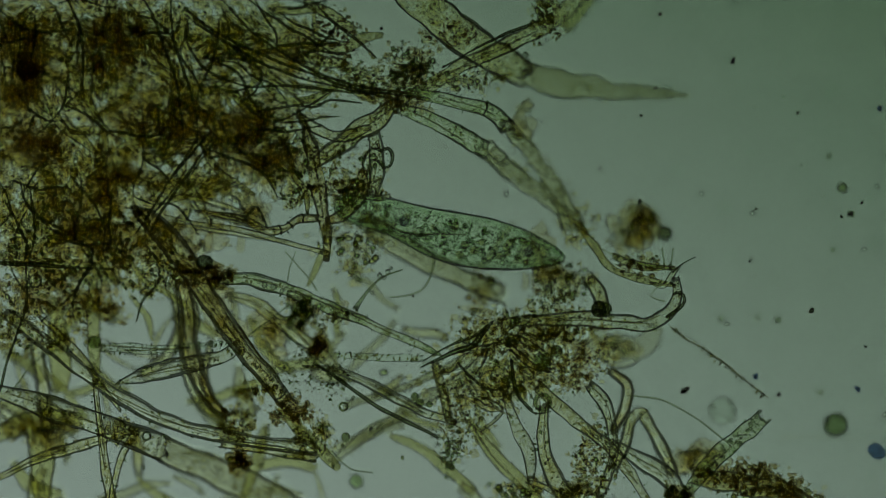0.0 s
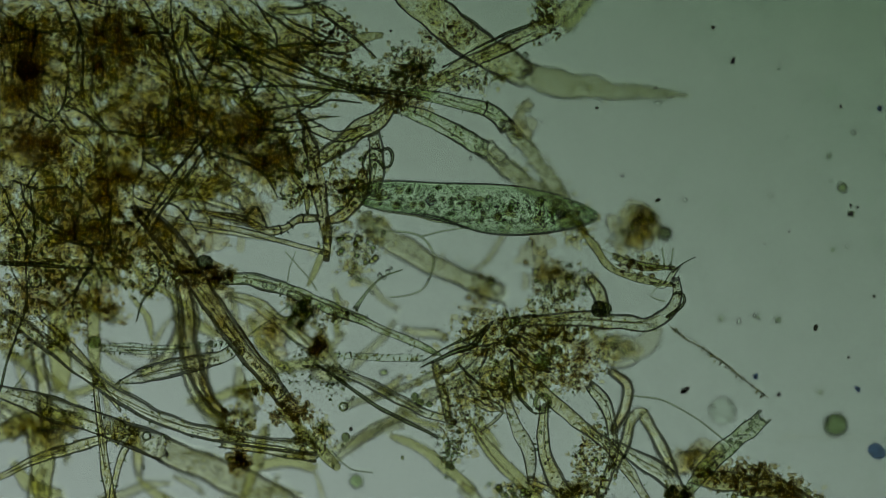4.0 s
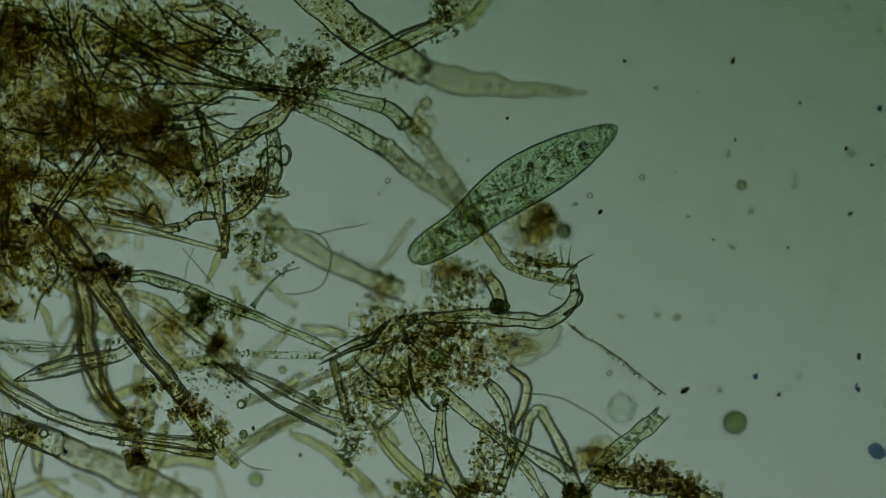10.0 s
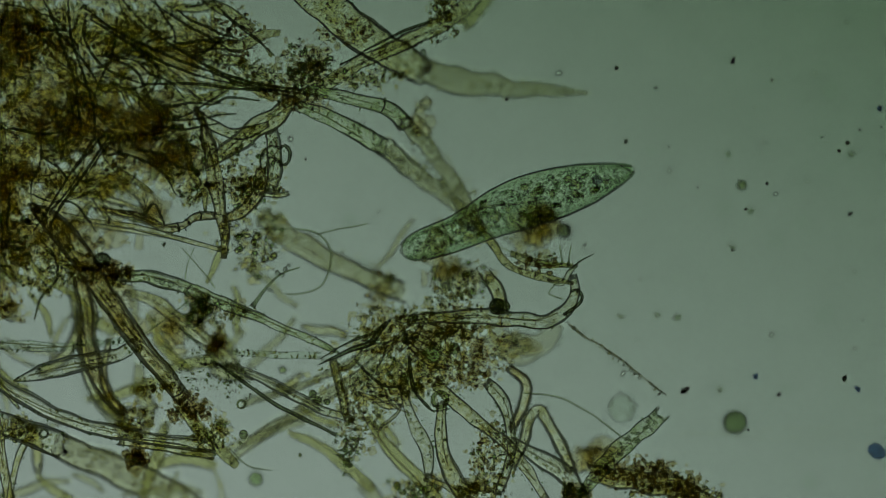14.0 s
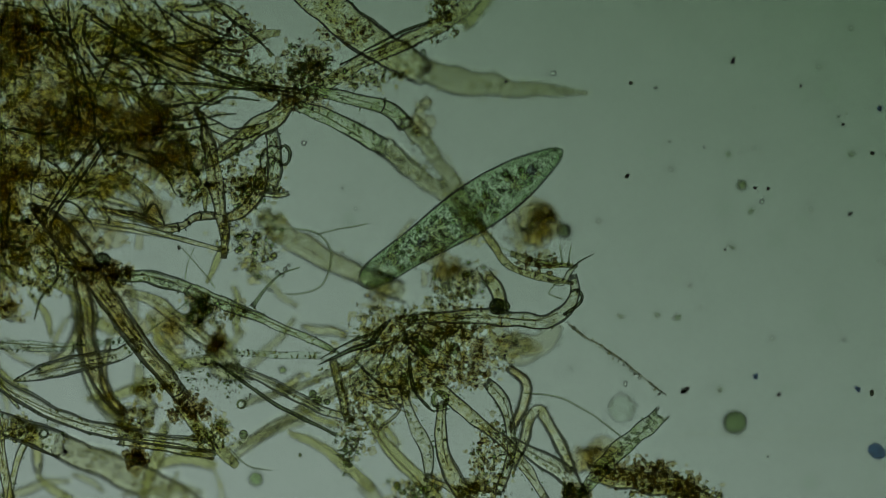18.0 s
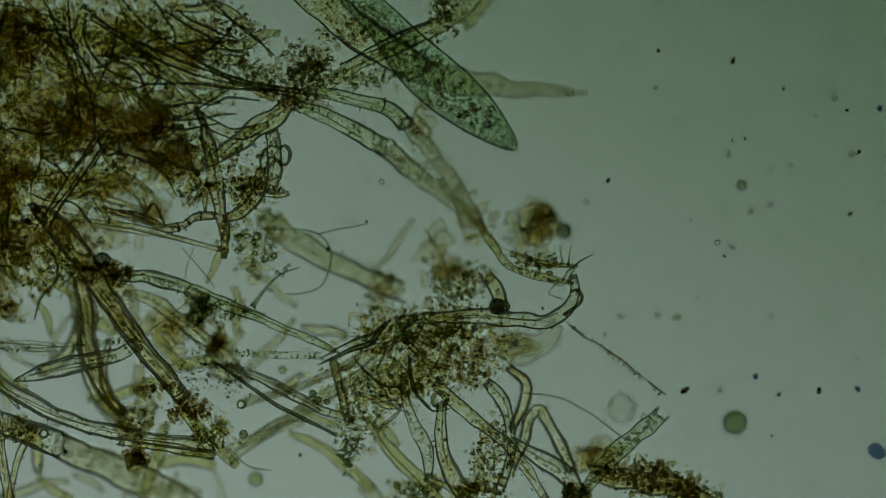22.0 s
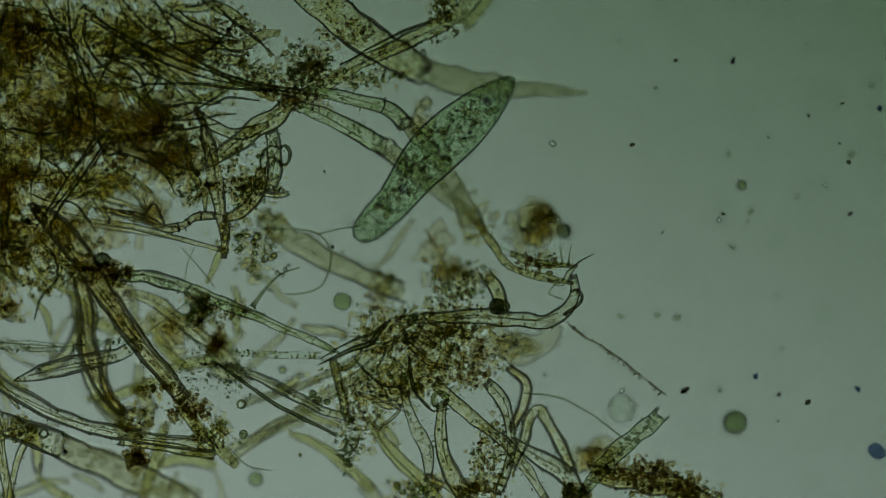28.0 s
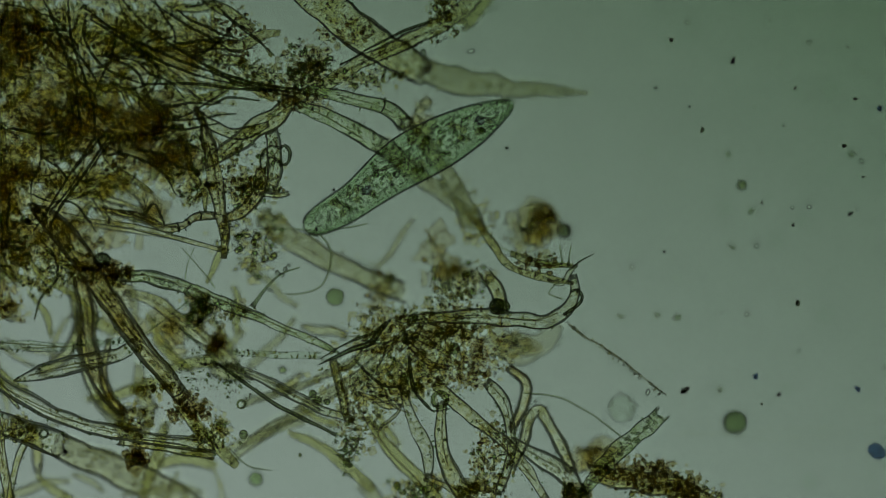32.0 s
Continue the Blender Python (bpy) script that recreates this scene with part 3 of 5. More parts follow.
# top middle
fibre("plant_fibre", [(690, -50), (745, 0), (800, 45), (860, 88), (905, 113), (935, 128)], [60, 60, 60, 58, 58, 54], [1.05, 0.96, 0.88, 0.66, 0.44, 0.3], M_STRAW, "long straw-coloured plant fibre, torn and limp", grains=70, flat=0.4, twist=0.4, folds=False, wall=0.06, wobble=0.12, beads=6, seed=60)
fibre("plant_fibre", [(930, 126), (952, 136), (985, 145), (1040, 151), (1085, 160), (1140, 161), (1190, 165), (1220, 167)], [50, 62, 64, 56, 36, 26, 15, 6], [0.28, 0.16, 0.14, 0.13, 0.1, 0.08, 0.06, 0.05], M_SOFT, "straw-coloured fibre tip narrowing to a blurred point", grains=30, grain_material=M_FELT, grain_size=(1.5, 4.5), crust=24, crust_size=(2, 5), crust_material=M_FELT, flat=0.4, folds=False, wobble=0.15, seed=61)
fibre("plant_fibre", [(735, 168), (800, 127), (860, 97), (920, 66), (985, 30), (1045, -30)], [26, 32, 34, 32, 34, 40], 0.75, M_STRAW, BROWN, grains=60, wall=0.03, wobble=0.22, seed=62, slope=-0.7)
fibre("algal_tube", [(722, 162), (775, 172), (822, 184), (858, 193), (878, 204), (898, 224)], [16, 26, 30, 32, 32, 34], [0.92, 0.94, 0.94, 0.9, 0.8, 0.66], M_GREENISH, GREEN, "fibre", grains=10, wall=0.05, septa=(0.72,), beads=6, wobble=0.15, seed=63)
fibre("plant_fibre", [(893, 219), (906, 232), (926, 254), (960, 292), (1000, 350), (1016, 402)], [34, 36, 38, 40, 44, 46], [0.6, 0.48, 0.34, 0.16, 0.14, 0.15], M_SOFT, "limp blurred fibre coated with fine grains", grains=36, grain_material=M_FELT, grain_size=(1.5, 4.5), crust=40, crust_size=(2, 6), crust_material=M_FELT, folds=False, wobble=0.3, beads=10, seed=163)
fibre("plant_fibre", [(705, 192), (760, 212), (812, 238), (860, 266)], [20, 28, 34, 34], [0.9, 0.88, 0.8, 0.55], M_GREENISH, STRAW, grains=14, wall=0.05, beads=8, wobble=0.2, seed=64)
fibre("plant_fibre", [(857, 264), (878, 281), (915, 306), (960, 336), (1005, 376)], [34, 36, 38, 38, 34], [0.5, 0.38, 0.2, 0.13, 0.13], M_SOFT, "limp blurred fibre coated with fine grains", grains=36, grain_material=M_FELT, grain_size=(1.5, 4.5), crust=40, crust_size=(2, 6), crust_material=M_FELT, folds=False, wobble=0.3, beads=8, seed=164)
fibre("thread", [(782, 118), (830, 92), (890, 60), (940, 42)], 5, 0.9, M_SHADED, DARK, "thread", seed=65, sides=8)
fibre("plant_fibre", [(1000, 50), (1030, 20), (1060, -20)], [26, 28, 28], 0.07, M_DEEP, STRAW, seed=66)

# right-hand tangle
fibre("plant_fibre", [(880, 570), (940, 567), (1000, 566), (1050, 566), (1100, 571), (1145, 572), (1178, 556), (1198, 526), (1196, 492)], [10, 20, 26, 30, 30, 30, 28, 24, 16], [0.6, 0.75, 0.88, 0.9, 0.9, 0.9, 0.9, 0.9, 0.9], M_PALE, PALE, grains=16, wall=0.1, seed=70)
fibre("thread", [(1180, 562), (1204, 545), (1212, 530), (1204, 518), (1192, 520)], [5, 6, 6, 6, 4], 0.95, M_SHADED, "dark hooked thread at a fibre's end", "thread", seed=71, sides=8)
fibre("plant_fibre", [(1022, 392), (1050, 430), (1070, 460), (1098, 482), (1150, 496), (1196, 506)], [14, 17, 17, 15, 11, 4], [0.6, 0.75, 0.85, 0.88, 0.88, 0.88], M_LIMP, GREEN, "alga", grains=10, wall=0.07, wobble=0.45, beads=10, seed=72)
fibre("plant_fibre", [(1062, 440), (1100, 456), (1150, 470), (1203, 477)], [4, 9, 9, 3], 0.9, M_GREENISH, GREEN, "alga", wobble=0.45, seed=172)
fibre("plant_fibre", [(1150, 500), (1176, 508), (1196, 480), (1203, 474)], [4, 9, 10, 4], 0.85, M_PALE, PALE, wobble=0.4, seed=173)
fibre("plant_fibre", [(1085, 452), (1130, 470), (1195, 474)], [10, 16, 8], 0.8, M_LIMP, PALE, grains=6, beads=8, seed=73)
fibre("thread", [(1190, 484), (1206, 469), (1232, 455)], [2, 3, 2], 0.95, M_SHADED, DARK, "thread", seed=74, sides=8)
fibre("thread", [(1165, 505), (1150, 525), (1175, 535)], 3, 0.9, M_THREAD, FINE, "thread", seed=75, sides=8)
fibre("thread", [(1170, 440), (1174, 470)], 3, 0.9, M_THREAD, FINE, "thread", seed=76, sides=8)
fibre("thread", [(1190, 440), (1186, 470)], 3, 0.9, M_THREAD, FINE, "thread", seed=77, sides=8)
fibre("plant_fibre", [(1040, 490), (1062, 530), (1068, 560)], [26, 30, 26], 0.7, M_STRAW, STRAW, grains=10, seed=78)
fibre("plant_fibre", [(1040, 590), (1090, 620), (1140, 610), (1170, 575)], [50, 60, 50, 30], 0.16, M_FAINT, "faint yellowish plant fibre far below the focus", seed=79)
fibre("algal_tube", [(1188, 578), (1212, 596), (1236, 612), (1258, 630), (1285, 648), (1305, 664), (1320, 676), (1340, 692), (1358, 707)], [5, 8, 6, 8.5, 7, 8.5, 7, 8, 6], 0.7, M_FOLD, "thin irregular filament crusted with small cells", "alga", grains=0, crust=64, crust_size=(1.0, 3.4), crust_material=M_GRAIN, wobble=0.7, beads=14, seed=80, sides=8)
fibre("thread", [(1110, 700), (1165, 706), (1215, 730), (1290, 783)], 3.5, 0.9, M_THREAD, "long fine thread tied to a fibre", "thread", seed=81, sides=8)
fibre("algal_tube", [(1200, 890), (1255, 826), (1305, 778), (1352, 738)], [18, 26, 32, 36], 0.88, M_GREENISH, "pale fibre with a frayed open end and dark dots", "alga", grains=70, twist=0.2, crust=60, grain_material=M_BEAD, wall=0.02, grain_size=(1.2, 3.4), seed=82)
fibre("plant_fibre", [(1225, 845), (1300, 855), (1370, 866), (1450, 905)], [34, 44, 44, 34], 0.6, M_LIMP, BROWN, grains=30, grain_size=(2, 7), grain_material=M_RUST, seed=83)
fibre("plant_fibre", [(1080, 655), (1110, 680), (1108, 715), (1085, 765)], [16, 20, 20, 16], 0.5, M_BROWN, BROWN, wall=0.22, seed=84)
fibre("plant_fibre", [(1085, 830), (1105, 788), (1116, 746), (1135, 727), (1156, 760), (1175, 800), (1190, 840)], [18, 22, 26, 28, 28, 28, 22], 0.5, M_STRAW, STRAW, grains=20, wall=0.2, seed=85)
fibre("plant_fibre", [(893, 690), (912, 745), (935, 800), (938, 850)], [20, 26, 26, 12], 0.92, M_PALE, PALE, grains=8, wall=0.1, seed=86)
fibre("plant_fibre", [(962, 715), (958, 775), (972, 830), (1005, 890)], [24, 26, 28, 28], 0.88, M_STRAW, STRAW, grains=8, wall=0.1, seed=87)
fibre("plant_fibre", [(1042, 680), (1068, 712), (1082, 765), (1080, 820), (1060, 880)], [16, 24, 22, 22, 24], 0.85, M_PALE, PALE, grains=14, wall=0.1, seed=88)
fibre("plant_fibre", [(950, 680), (1015, 738), (1070, 785), (1115, 838), (1150, 890)], [24, 28, 30, 28, 26], 0.9, M_STRAW, STRAW, grains=30, wall=0.1, seed=89)
fibre("plant_fibre", [(1080, 785), (1130, 815), (1180, 845), (1215, 900)], [28, 32, 34, 30], 0.7, M_PALE, PALE, grains=20, seed=90)
fibre("plant_fibre", [(932, 852), (965, 862), (1000, 885)], [8, 10, 12], 0.9, M_STRAW, STRAW, seed=91)
fibre("plant_fibre", [(770, 640), (785, 700), (795, 745)], [14, 16, 14], 0.85, M_STRAW, STRAW, grains=14, wall=0.24, twist=0.4, seed=92)
fibre("thread", [(745, 650), (790, 628), (832, 612), (852, 590), (872, 568)], [3, 7, 8, 7, 3], [0.8, 0.92, 0.95, 0.92, 0.8], M_SHADED, "dark twisted thread in the brown clump", "thread", wobble=0.5, seed=93, sides=8)
fibre("thread", [(748, 640), (795, 612), (838, 596), (864, 574)], [2, 4, 5, 3], 0.93, M_SHADED, DARK, "thread", wobble=0.5, seed=94, sides=8)
fibre("thread", [(903, 636), (908, 680), (918, 705), (940, 727)], [3, 5, 5, 3], 0.93, M_SHADED, DARK, "thread", wobble=0.5, seed=98, sides=8)
fibre("thread", [(840, 718), (880, 711), (908, 698)], [3, 5, 3], 0.93, M_FOLD, DARK, "thread", wobble=0.5, seed=99, sides=8)
fibre("plant_fibre", [(830, 740), (870, 800), (920, 850), (960, 900)], [16, 24, 26, 26], 0.5, M_DEEP, STRAW, seed=94)
fibre("plant_fibre", [(690, 770), (760, 800), (840, 870)], [14, 26, 34], 0.3, M_DEEP, STRAW, seed=95)

fibre("thread", [(838, 698), (872, 710), (890, 726), (872, 748), (842, 764), (850, 738)], [3, 4, 5, 5, 4, 3], 0.95, M_FOLD, DARK, "thread", seed=96, sides=8, wobble=0.5)
fibre("thread", [(812, 640), (838, 672), (868, 690), (905, 684)], [3, 5, 5, 3], 0.95, M_SHADED, DARK, "thread", seed=97, sides=8, wobble=0.5)

# the fan of dark-walled fibres that runs into the knot
fan_count = itertools.count()


def fan_thread(*rows):
    k = next(fan_count)
    return fibre("thread", rows, [2.5] + [4.6] * (len(rows) - 2) + [3], 0.88 + 0.03 * (k % 5), M_SHADED, DARK, "thread", "dark threads of the tangle", seed=100 + k, sides=8, wobble=0.35)


fan_thread((735, 172), (640, 158), (560, 132), (470, 100), (390, 62), (330, 20))
fan_thread((720, 165), (610, 148), (520, 108), (440, 52), (380, -10))
fan_thread((700, 175), (600, 156), (500, 128), (420, 88), (340, 40))
fan_thread((640, 182), (585, 176), (560, 190), (520, 186), (460, 196))
fan_thread((600, 206), (565, 208), (545, 214), (480, 215), (440, 190), (420, 160))
fan_thread((600, 100), (540, 66), (480, 28), (430, -10))
fan_thread((668, 102), (632, 72), (590, 40), (560, 10))
fan_thread((690, 165), (620, 165), (520, 152), (430, 150), (360, 120), (330, 70), (335, 30))
fan_thread((470, 220), (440, 170), (420, 130), (360, 100))
fan_thread((300, -10), (305, 60), (320, 110), (345, 190), (350, 260))
fan_thread((250, -10), (275, 40), (295, 100), (315, 160), (325, 230))
fan_thread((120, 0), (140, 45), (146, 100), (145, 160))
fan_thread((95, 10), (110, 50), (125, 80))
fan_thread((0, 85), (8, 120), (12, 150))
fan_thread((35, 60), (36, 110), (44, 150))
fan_thread((310, 310), (340, 270), (370, 235))
fan_thread((330, 320), (350, 290), (385, 245))
fan_thread((380, 150), (410, 162), (440, 155))
fan_thread((160, 190), (185, 220), (200, 235))
fan_thread((270, 380), (300, 345), (330, 300))
fan_thread((240, 414), (262, 380), (290, 335), (318, 292), (345, 252))
fan_thread((268, 410), (290, 372), (318, 330), (345, 290), (380, 238))
fan_thread((430, 392), (446, 374), (454, 366), (466, 386), (474, 404))
fan_thread((50, 310), (58, 360), (60, 420), (50, 460), (60, 470), (100, 460))
fan_thread((0, 320), (15, 350), (18, 380), (0, 400))
fan_thread((80, 210), (60, 205), (50, 235))

# the matted body of the tangle: crossing fibres of all thicknesses
mat_rng = np.random.default_rng(21)
for k in range(170):
    u = mat_rng.uniform(-20, 560)
    v = mat_rng.uniform(-10, 300 if u > 280 else 460)
    turn = mat_rng.normal(28 if u > 250 else 75, 36)
    reach = mat_rng.uniform(60, 170) / 4
    if u > 420 and v > 240:
        continue
    rows = [(u, v)]
    for _ in range(4):
        turn += mat_rng.normal(0, 22)
        rows.append((rows[-1][0] + reach * math.cos(radians(turn)), rows[-1][1] + reach * math.sin(radians(turn))))
    if rows[-1][0] > 560 and rows[-1][1] > 260:
        continue
    thin = k % 3 == 0 or k > 140
    w = 4.2 if thin else float(mat_rng.choice([8, 12, 16, 22]))
    mat = M_SHADED if thin else (M_LIMP, M_DEEP, M_STRAW, M_LIMP)[k % 4]
    label = DARK if thin else "limp plant fibre matted into the brown tangle"
    fibre("thread" if thin else "plant_fibre", rows, [w * 0.6, w, w, w, w * 0.5], float(mat_rng.uniform(0.35, 1.0)), mat, label, "thread" if thin else "fibre",
          "threads of the matted tangle" if thin else "fibres of the matted tangle", seed=200 + k, sides=8 if thin else 10, wobble=0.25)

# pale fibres lying deep under the tangle, out of focus
deep_rng = np.random.default_rng(33)
for k in range(74):
    u, v = deep_rng.uniform(-60, 860), deep_rng.uniform(470, 900)
    if 200 < u < 310 and v < 600 or 640 < u < 800 and (v < 560 or v > 780) or u < 200 and v > 850:
        continue
    turn, reach = deep_rng.normal(35, 50), deep_rng.uniform(60, 150) / 3
    rows = [(u, v)]
    for _ in range(3):
        turn += deep_rng.normal(0, 16)
        rows.append((rows[-1][0] + reach * math.cos(radians(turn)), rows[-1][1] + reach * math.sin(radians(turn))))
    w = float(deep_rng.choice([10, 14, 20, 26]))
    fibre("plant_fibre", rows, [w * 0.6, w, w, w * 0.7], w * STEP * 0.42, (M_SOFT, M_DEEP, M_STRAW)[k % 3], "blurred pale plant fibre deep under the tangle", "fibre",
          "deep fibres", seed=400 + k, sides=10, wobble=0.2, crust=0, folds=False)

fibre("thread", [(1375, 774), (1500, 768), (1665, 758)], 1.6, 0.3, M_FAINT, FINE, "thread", seed=480, sides=6)
fibre("thread", [(1385, 768), (1520, 778), (1680, 772)], 1.6, 0.25, M_FAINT, FINE, "thread", seed=481, sides=6)

# dark threads that cross in the middle clump
cross_rng = np.random.default_rng(51)
for k in range(12):
    u, v = cross_rng.normal(885, 55), abs(cross_rng.normal(0, 55)) + 590
    turn, reach = cross_rng.choice([20, -30, 60, 95]) + cross_rng.normal(0, 14), cross_rng.uniform(50, 120) / 3
    rows = [(u, v)]
    for _ in range(3):
        turn += cross_rng.normal(0, 20)
        rows.append((rows[-1][0] + reach * math.cos(radians(turn)), rows[-1][1] + reach * math.sin(radians(turn))))
    fibre("thread" if k % 2 else "plant_fibre", rows, [3, 5, 5, 3] if k % 2 else [6, 11, 12, 8], float(cross_rng.uniform(0.7, 1.0)), (M_SHADED if k % 4 == 1 else M_FOLD) if k % 2 else (M_STRAW, M_BROWN)[k % 4 // 2],
          DARK if k % 2 else "short plant fibre crossing the brown clump", "thread" if k % 2 else "fibre", "crossing threads" if k % 2 else "crossing fibres", seed=600 + k, sides=8, wobble=0.35)

# blurred fibres that fan out behind the upright brown one
fibre("plant_fibre", [(270, 330), (325, 358), (400, 385), (470, 408)], [3, 8, 12, 4], 0.5, M_STRAW, STRAW, seed=490, crust=0)
fibre("plant_fibre", [(250, 320), (300, 342), (380, 360), (455, 382)], [3, 8, 11, 3], 0.45, M_STRAW, STRAW, seed=491, crust=0)
fibre("plant_fibre", [(280, 390), (345, 402), (420, 414), (505, 428)], [3, 6, 9, 3], 0.55, M_STRAW, STRAW, seed=492, crust=0)
fibre("plant_fibre", [(575, 440), (560, 475), (545, 505)], [14, 14, 8], 0.5, M_DEEP, STRAW, seed=493, crust=0)


# ---- clumps of detritus ----
BROWNC = "brown granular detritus clump caught in the fibres"
heap_count = itertools.count()


def heap(u, v, h, ru, rv, count, sizes, floc, mat):
    """One clump of detritus at a plan place; the tones of its grains take turns."""
    k = next(heap_count)
    return clump("detritus_clump", BROWNC, u, v, h, ru, rv, count, sizes, (M_GRAIN, M_RUST, M_GRAIN, M_ALGA)[k % 4], 500 + k, floc=floc, floc_material=mat,
                 second=(M_ALGA, M_GRAIN, M_RUST)[k % 3], depth=min(0.25, h - 0.02))


heap(150, 385, 0.5, 75, 85, 80, (3, 8), 22, M_DARKFLOC)
heap(62, 250, 0.5, 55, 50, 60, (3, 7), 22, M_DARKFLOC)
heap(60, 115, 0.25, 64, 64, 30, (3, 7), 20, M_DARKFLOC)
heap(200, 430, 0.75, 60, 40, 50, (3, 7), 9, M_DARKFLOC)
heap(240, 230, 0.6, 100, 60, 110, (2.5, 6), 14, M_DARKFLOC)
heap(350, 225, 0.7, 80, 45, 40, (2.5, 6), 2, M_DARKFLOC)
heap(455, 225, 0.75, 75, 45, 60, (2.5, 6), 1, M_DARKFLOC)
heap(510, 290, 0.75, 80, 45, 60, (2.5, 6), 4, M_FLOC)
heap(320, 125, 0.8, 70, 50, 80, (2.5, 5), 6, M_DARKFLOC)
heap(200, 110, 0.8, 90, 90, 220, (2, 5), 26, M_FLOC)
heap(420, 50, 0.7, 110, 60, 140, (2, 5), 6, M_FLOC)
heap(90, 40, 0.7, 90, 60, 140, (2, 5), 16, M_FLOC)
heap(280, 40, 0.7, 90, 60, 160, (2, 5), 12, M_FLOC)
heap(340, 310, 0.8, 90, 45, 90, (2, 5), 3, M_FLOC)
heap(180, 300, 0.75, 90, 60, 160, (2, 5), 26, M_FLOC)
heap(40, 340, 0.75, 60, 90, 110, (2.5, 6), 18, M_FLOC)
heap(500, 150, 0.8, 110, 60, 60, (2, 5), 1, M_FLOC)
heap(590, 60, 0.85, 70, 60, 150, (2, 5.5), 1, M_FLOC)
heap(640, 130, 0.85, 60, 30, 110, (2, 5), 4, M_FLOC)
heap(735, 115, 0.9, 50, 50, 150, (2.5, 6), 8, M_DARKFLOC)
heap(700, 170, 0.85, 60, 26, 80, (2.5, 5), 6, M_DARKFLOC)
heap(50, 470, 0.75, 80, 50, 120, (2.5, 6), 10, M_FLOC)
heap(20, 560, 0.7, 50, 70, 90, (3, 6), 8, M_FLOC)
heap(130, 500, 0.7, 80, 50, 110, (2.5, 6), 12, M_FLOC)
heap(270, 470, 0.75, 90, 40, 110, (2, 5), 8, M_FLOC)
heap(340, 480, 0.95, 34, 30, 60, (2.5, 6), 4, M_DARKFLOC)
heap(390, 490, 0.95, 26, 22, 40, (4, 8), 4, M_DARKFLOC)
heap(532, 551, 0.5, 28, 28, 50, (4, 9), 6, M_DARKFLOC)
heap(600, 560, 0.8, 50, 26, 60, (1.8, 4.5), 1, M_DARKFLOC)
heap(510, 735, 0.9, 36, 28, 110, (1.8, 4.5), 6, M_DARKFLOC)
heap(560, 770, 0.8, 36, 46, 110, (1.8, 4.5), 4, M_FLOC)
heap(545, 680, 0.9, 70, 50, 140, (1.5, 3.5), 0, None)
heap(425, 755, 0.85, 46, 30, 50, (3, 6), 3, M_FLOC)
heap(425, 815, 0.9, 22, 30, 24, (4, 9), 5, M_DARKFLOC)
heap(445, 690, 0.85, 30, 20, 26, (3, 6), 3, M_FLOC)
heap(630, 320, 0.8, 60, 50, 90, (3, 7), 6, M_FLOC)
heap(620, 420, 0.45, 55, 60, 60, (4, 9), 6, M_FLOC)
heap(1015, 655, 0.85, 28, 40, 70, (2.5, 5), 5, M_DARKFLOC)
heap(880, 585, 0.85, 50, 22, 30, (2.5, 5), 0, None)
heap(905, 570, 0.8, 16, 40, 20, (3, 6), 0, None)
heap(880, 600, 0.8, 110, 55, 170, (1.5, 4.2), 13, M_FLOC)
heap(1000, 615, 0.85, 70, 80, 150, (1.5, 4.2), 10, M_FLOC)
heap(850, 660, 0.8, 110, 60, 150, (1.5, 4.2), 6, M_FLOC)
heap(930, 665, 0.8, 70, 50, 100, (1.5, 4.2), 9, M_FLOC)
heap(820, 735, 0.85, 60, 60, 160, (1.8, 4.2), 5, M_FLOC)
heap(930, 612, 0.8, 90, 58, 110, (1.5, 4), 11, M_FLOC)
heap(868, 684, 0.8, 70, 45, 70, (1.5, 4), 9, M_FLOC)
heap(795, 800, 0.85, 26, 50, 70, (2, 5), 0, None)
heap(960, 520, 0.85, 60, 60, 150, (1.8, 4.5), 4, M_FLOC)
heap(960, 452, 0.3, 40, 50, 36, (3, 8), 3, M_FLOC)
heap(870, 520, 0.25, 34, 50, 16, (4, 8), 2, M_FLOC)
heap(1010, 505, 0.3, 50, 40, 16, (4, 8), 1, M_FLOC)
heap(1025, 395, 0.45, 34, 34, 14, (2.5, 5), 4, M_FLOC)
heap(1130, 474, 0.88, 38, 20, 32, (2.5, 6), 1, M_FLOC)
heap(1108, 398, 0.26, 46, 44, 30, (2, 7), 3, M_FLOC)
heap(1122, 385, 0.24, 40, 40, 24, (2.5, 7), 2, M_FLOC)
heap(1146, 376, 0.24, 22, 20, 14, (3, 8), 2, M_DARKFLOC)
heap(1058, 822, 0.9, 40, 70, 130, (2.5, 5), 5, M_FLOC)
heap(1022, 874, 0.85, 60, 24, 100, (2.5, 5), 4, M_FLOC)
heap(910, 870, 0.45, 60, 34, 70, (4, 8), 6, M_FLOC)
heap(1230, 815, 0.16, 30, 28, 10, (4, 9), 4, M_DARKFLOC)
heap(1320, 850, 0.8, 84, 32, 110, (3, 7), 9, M_DARKFLOC)
heap(1400, 872, 0.8, 64, 26, 80, (3, 7), 7, M_DARKFLOC)
heap(1205, 875, 0.85, 26, 26, 40, (3, 7), 4, M_DARKFLOC)
heap(960, 20, 0.85, 34, 50, 60, (3.5, 7), 2, M_FLOC)
heap(785, 60, 0.8, 50, 30, 50, (2.5, 6), 1, M_FLOC)
heap(840, 140, 0.7, 50, 26, 60, (2.5, 6), 3, M_FLOC)
heap(930, 215, 0.3, 24, 22, 8, (4, 7), 1, M_FLOC)
heap(125, 560, 0.6, 40, 50, 80, (2, 5), 6, M_FLOC)
heap(60, 600, 0.85, 44, 30, 60, (2, 5), 2, M_FLOC)
heap(330, 400, 0.28, 80, 36, 40, (2, 5), 4, M_FLOC)
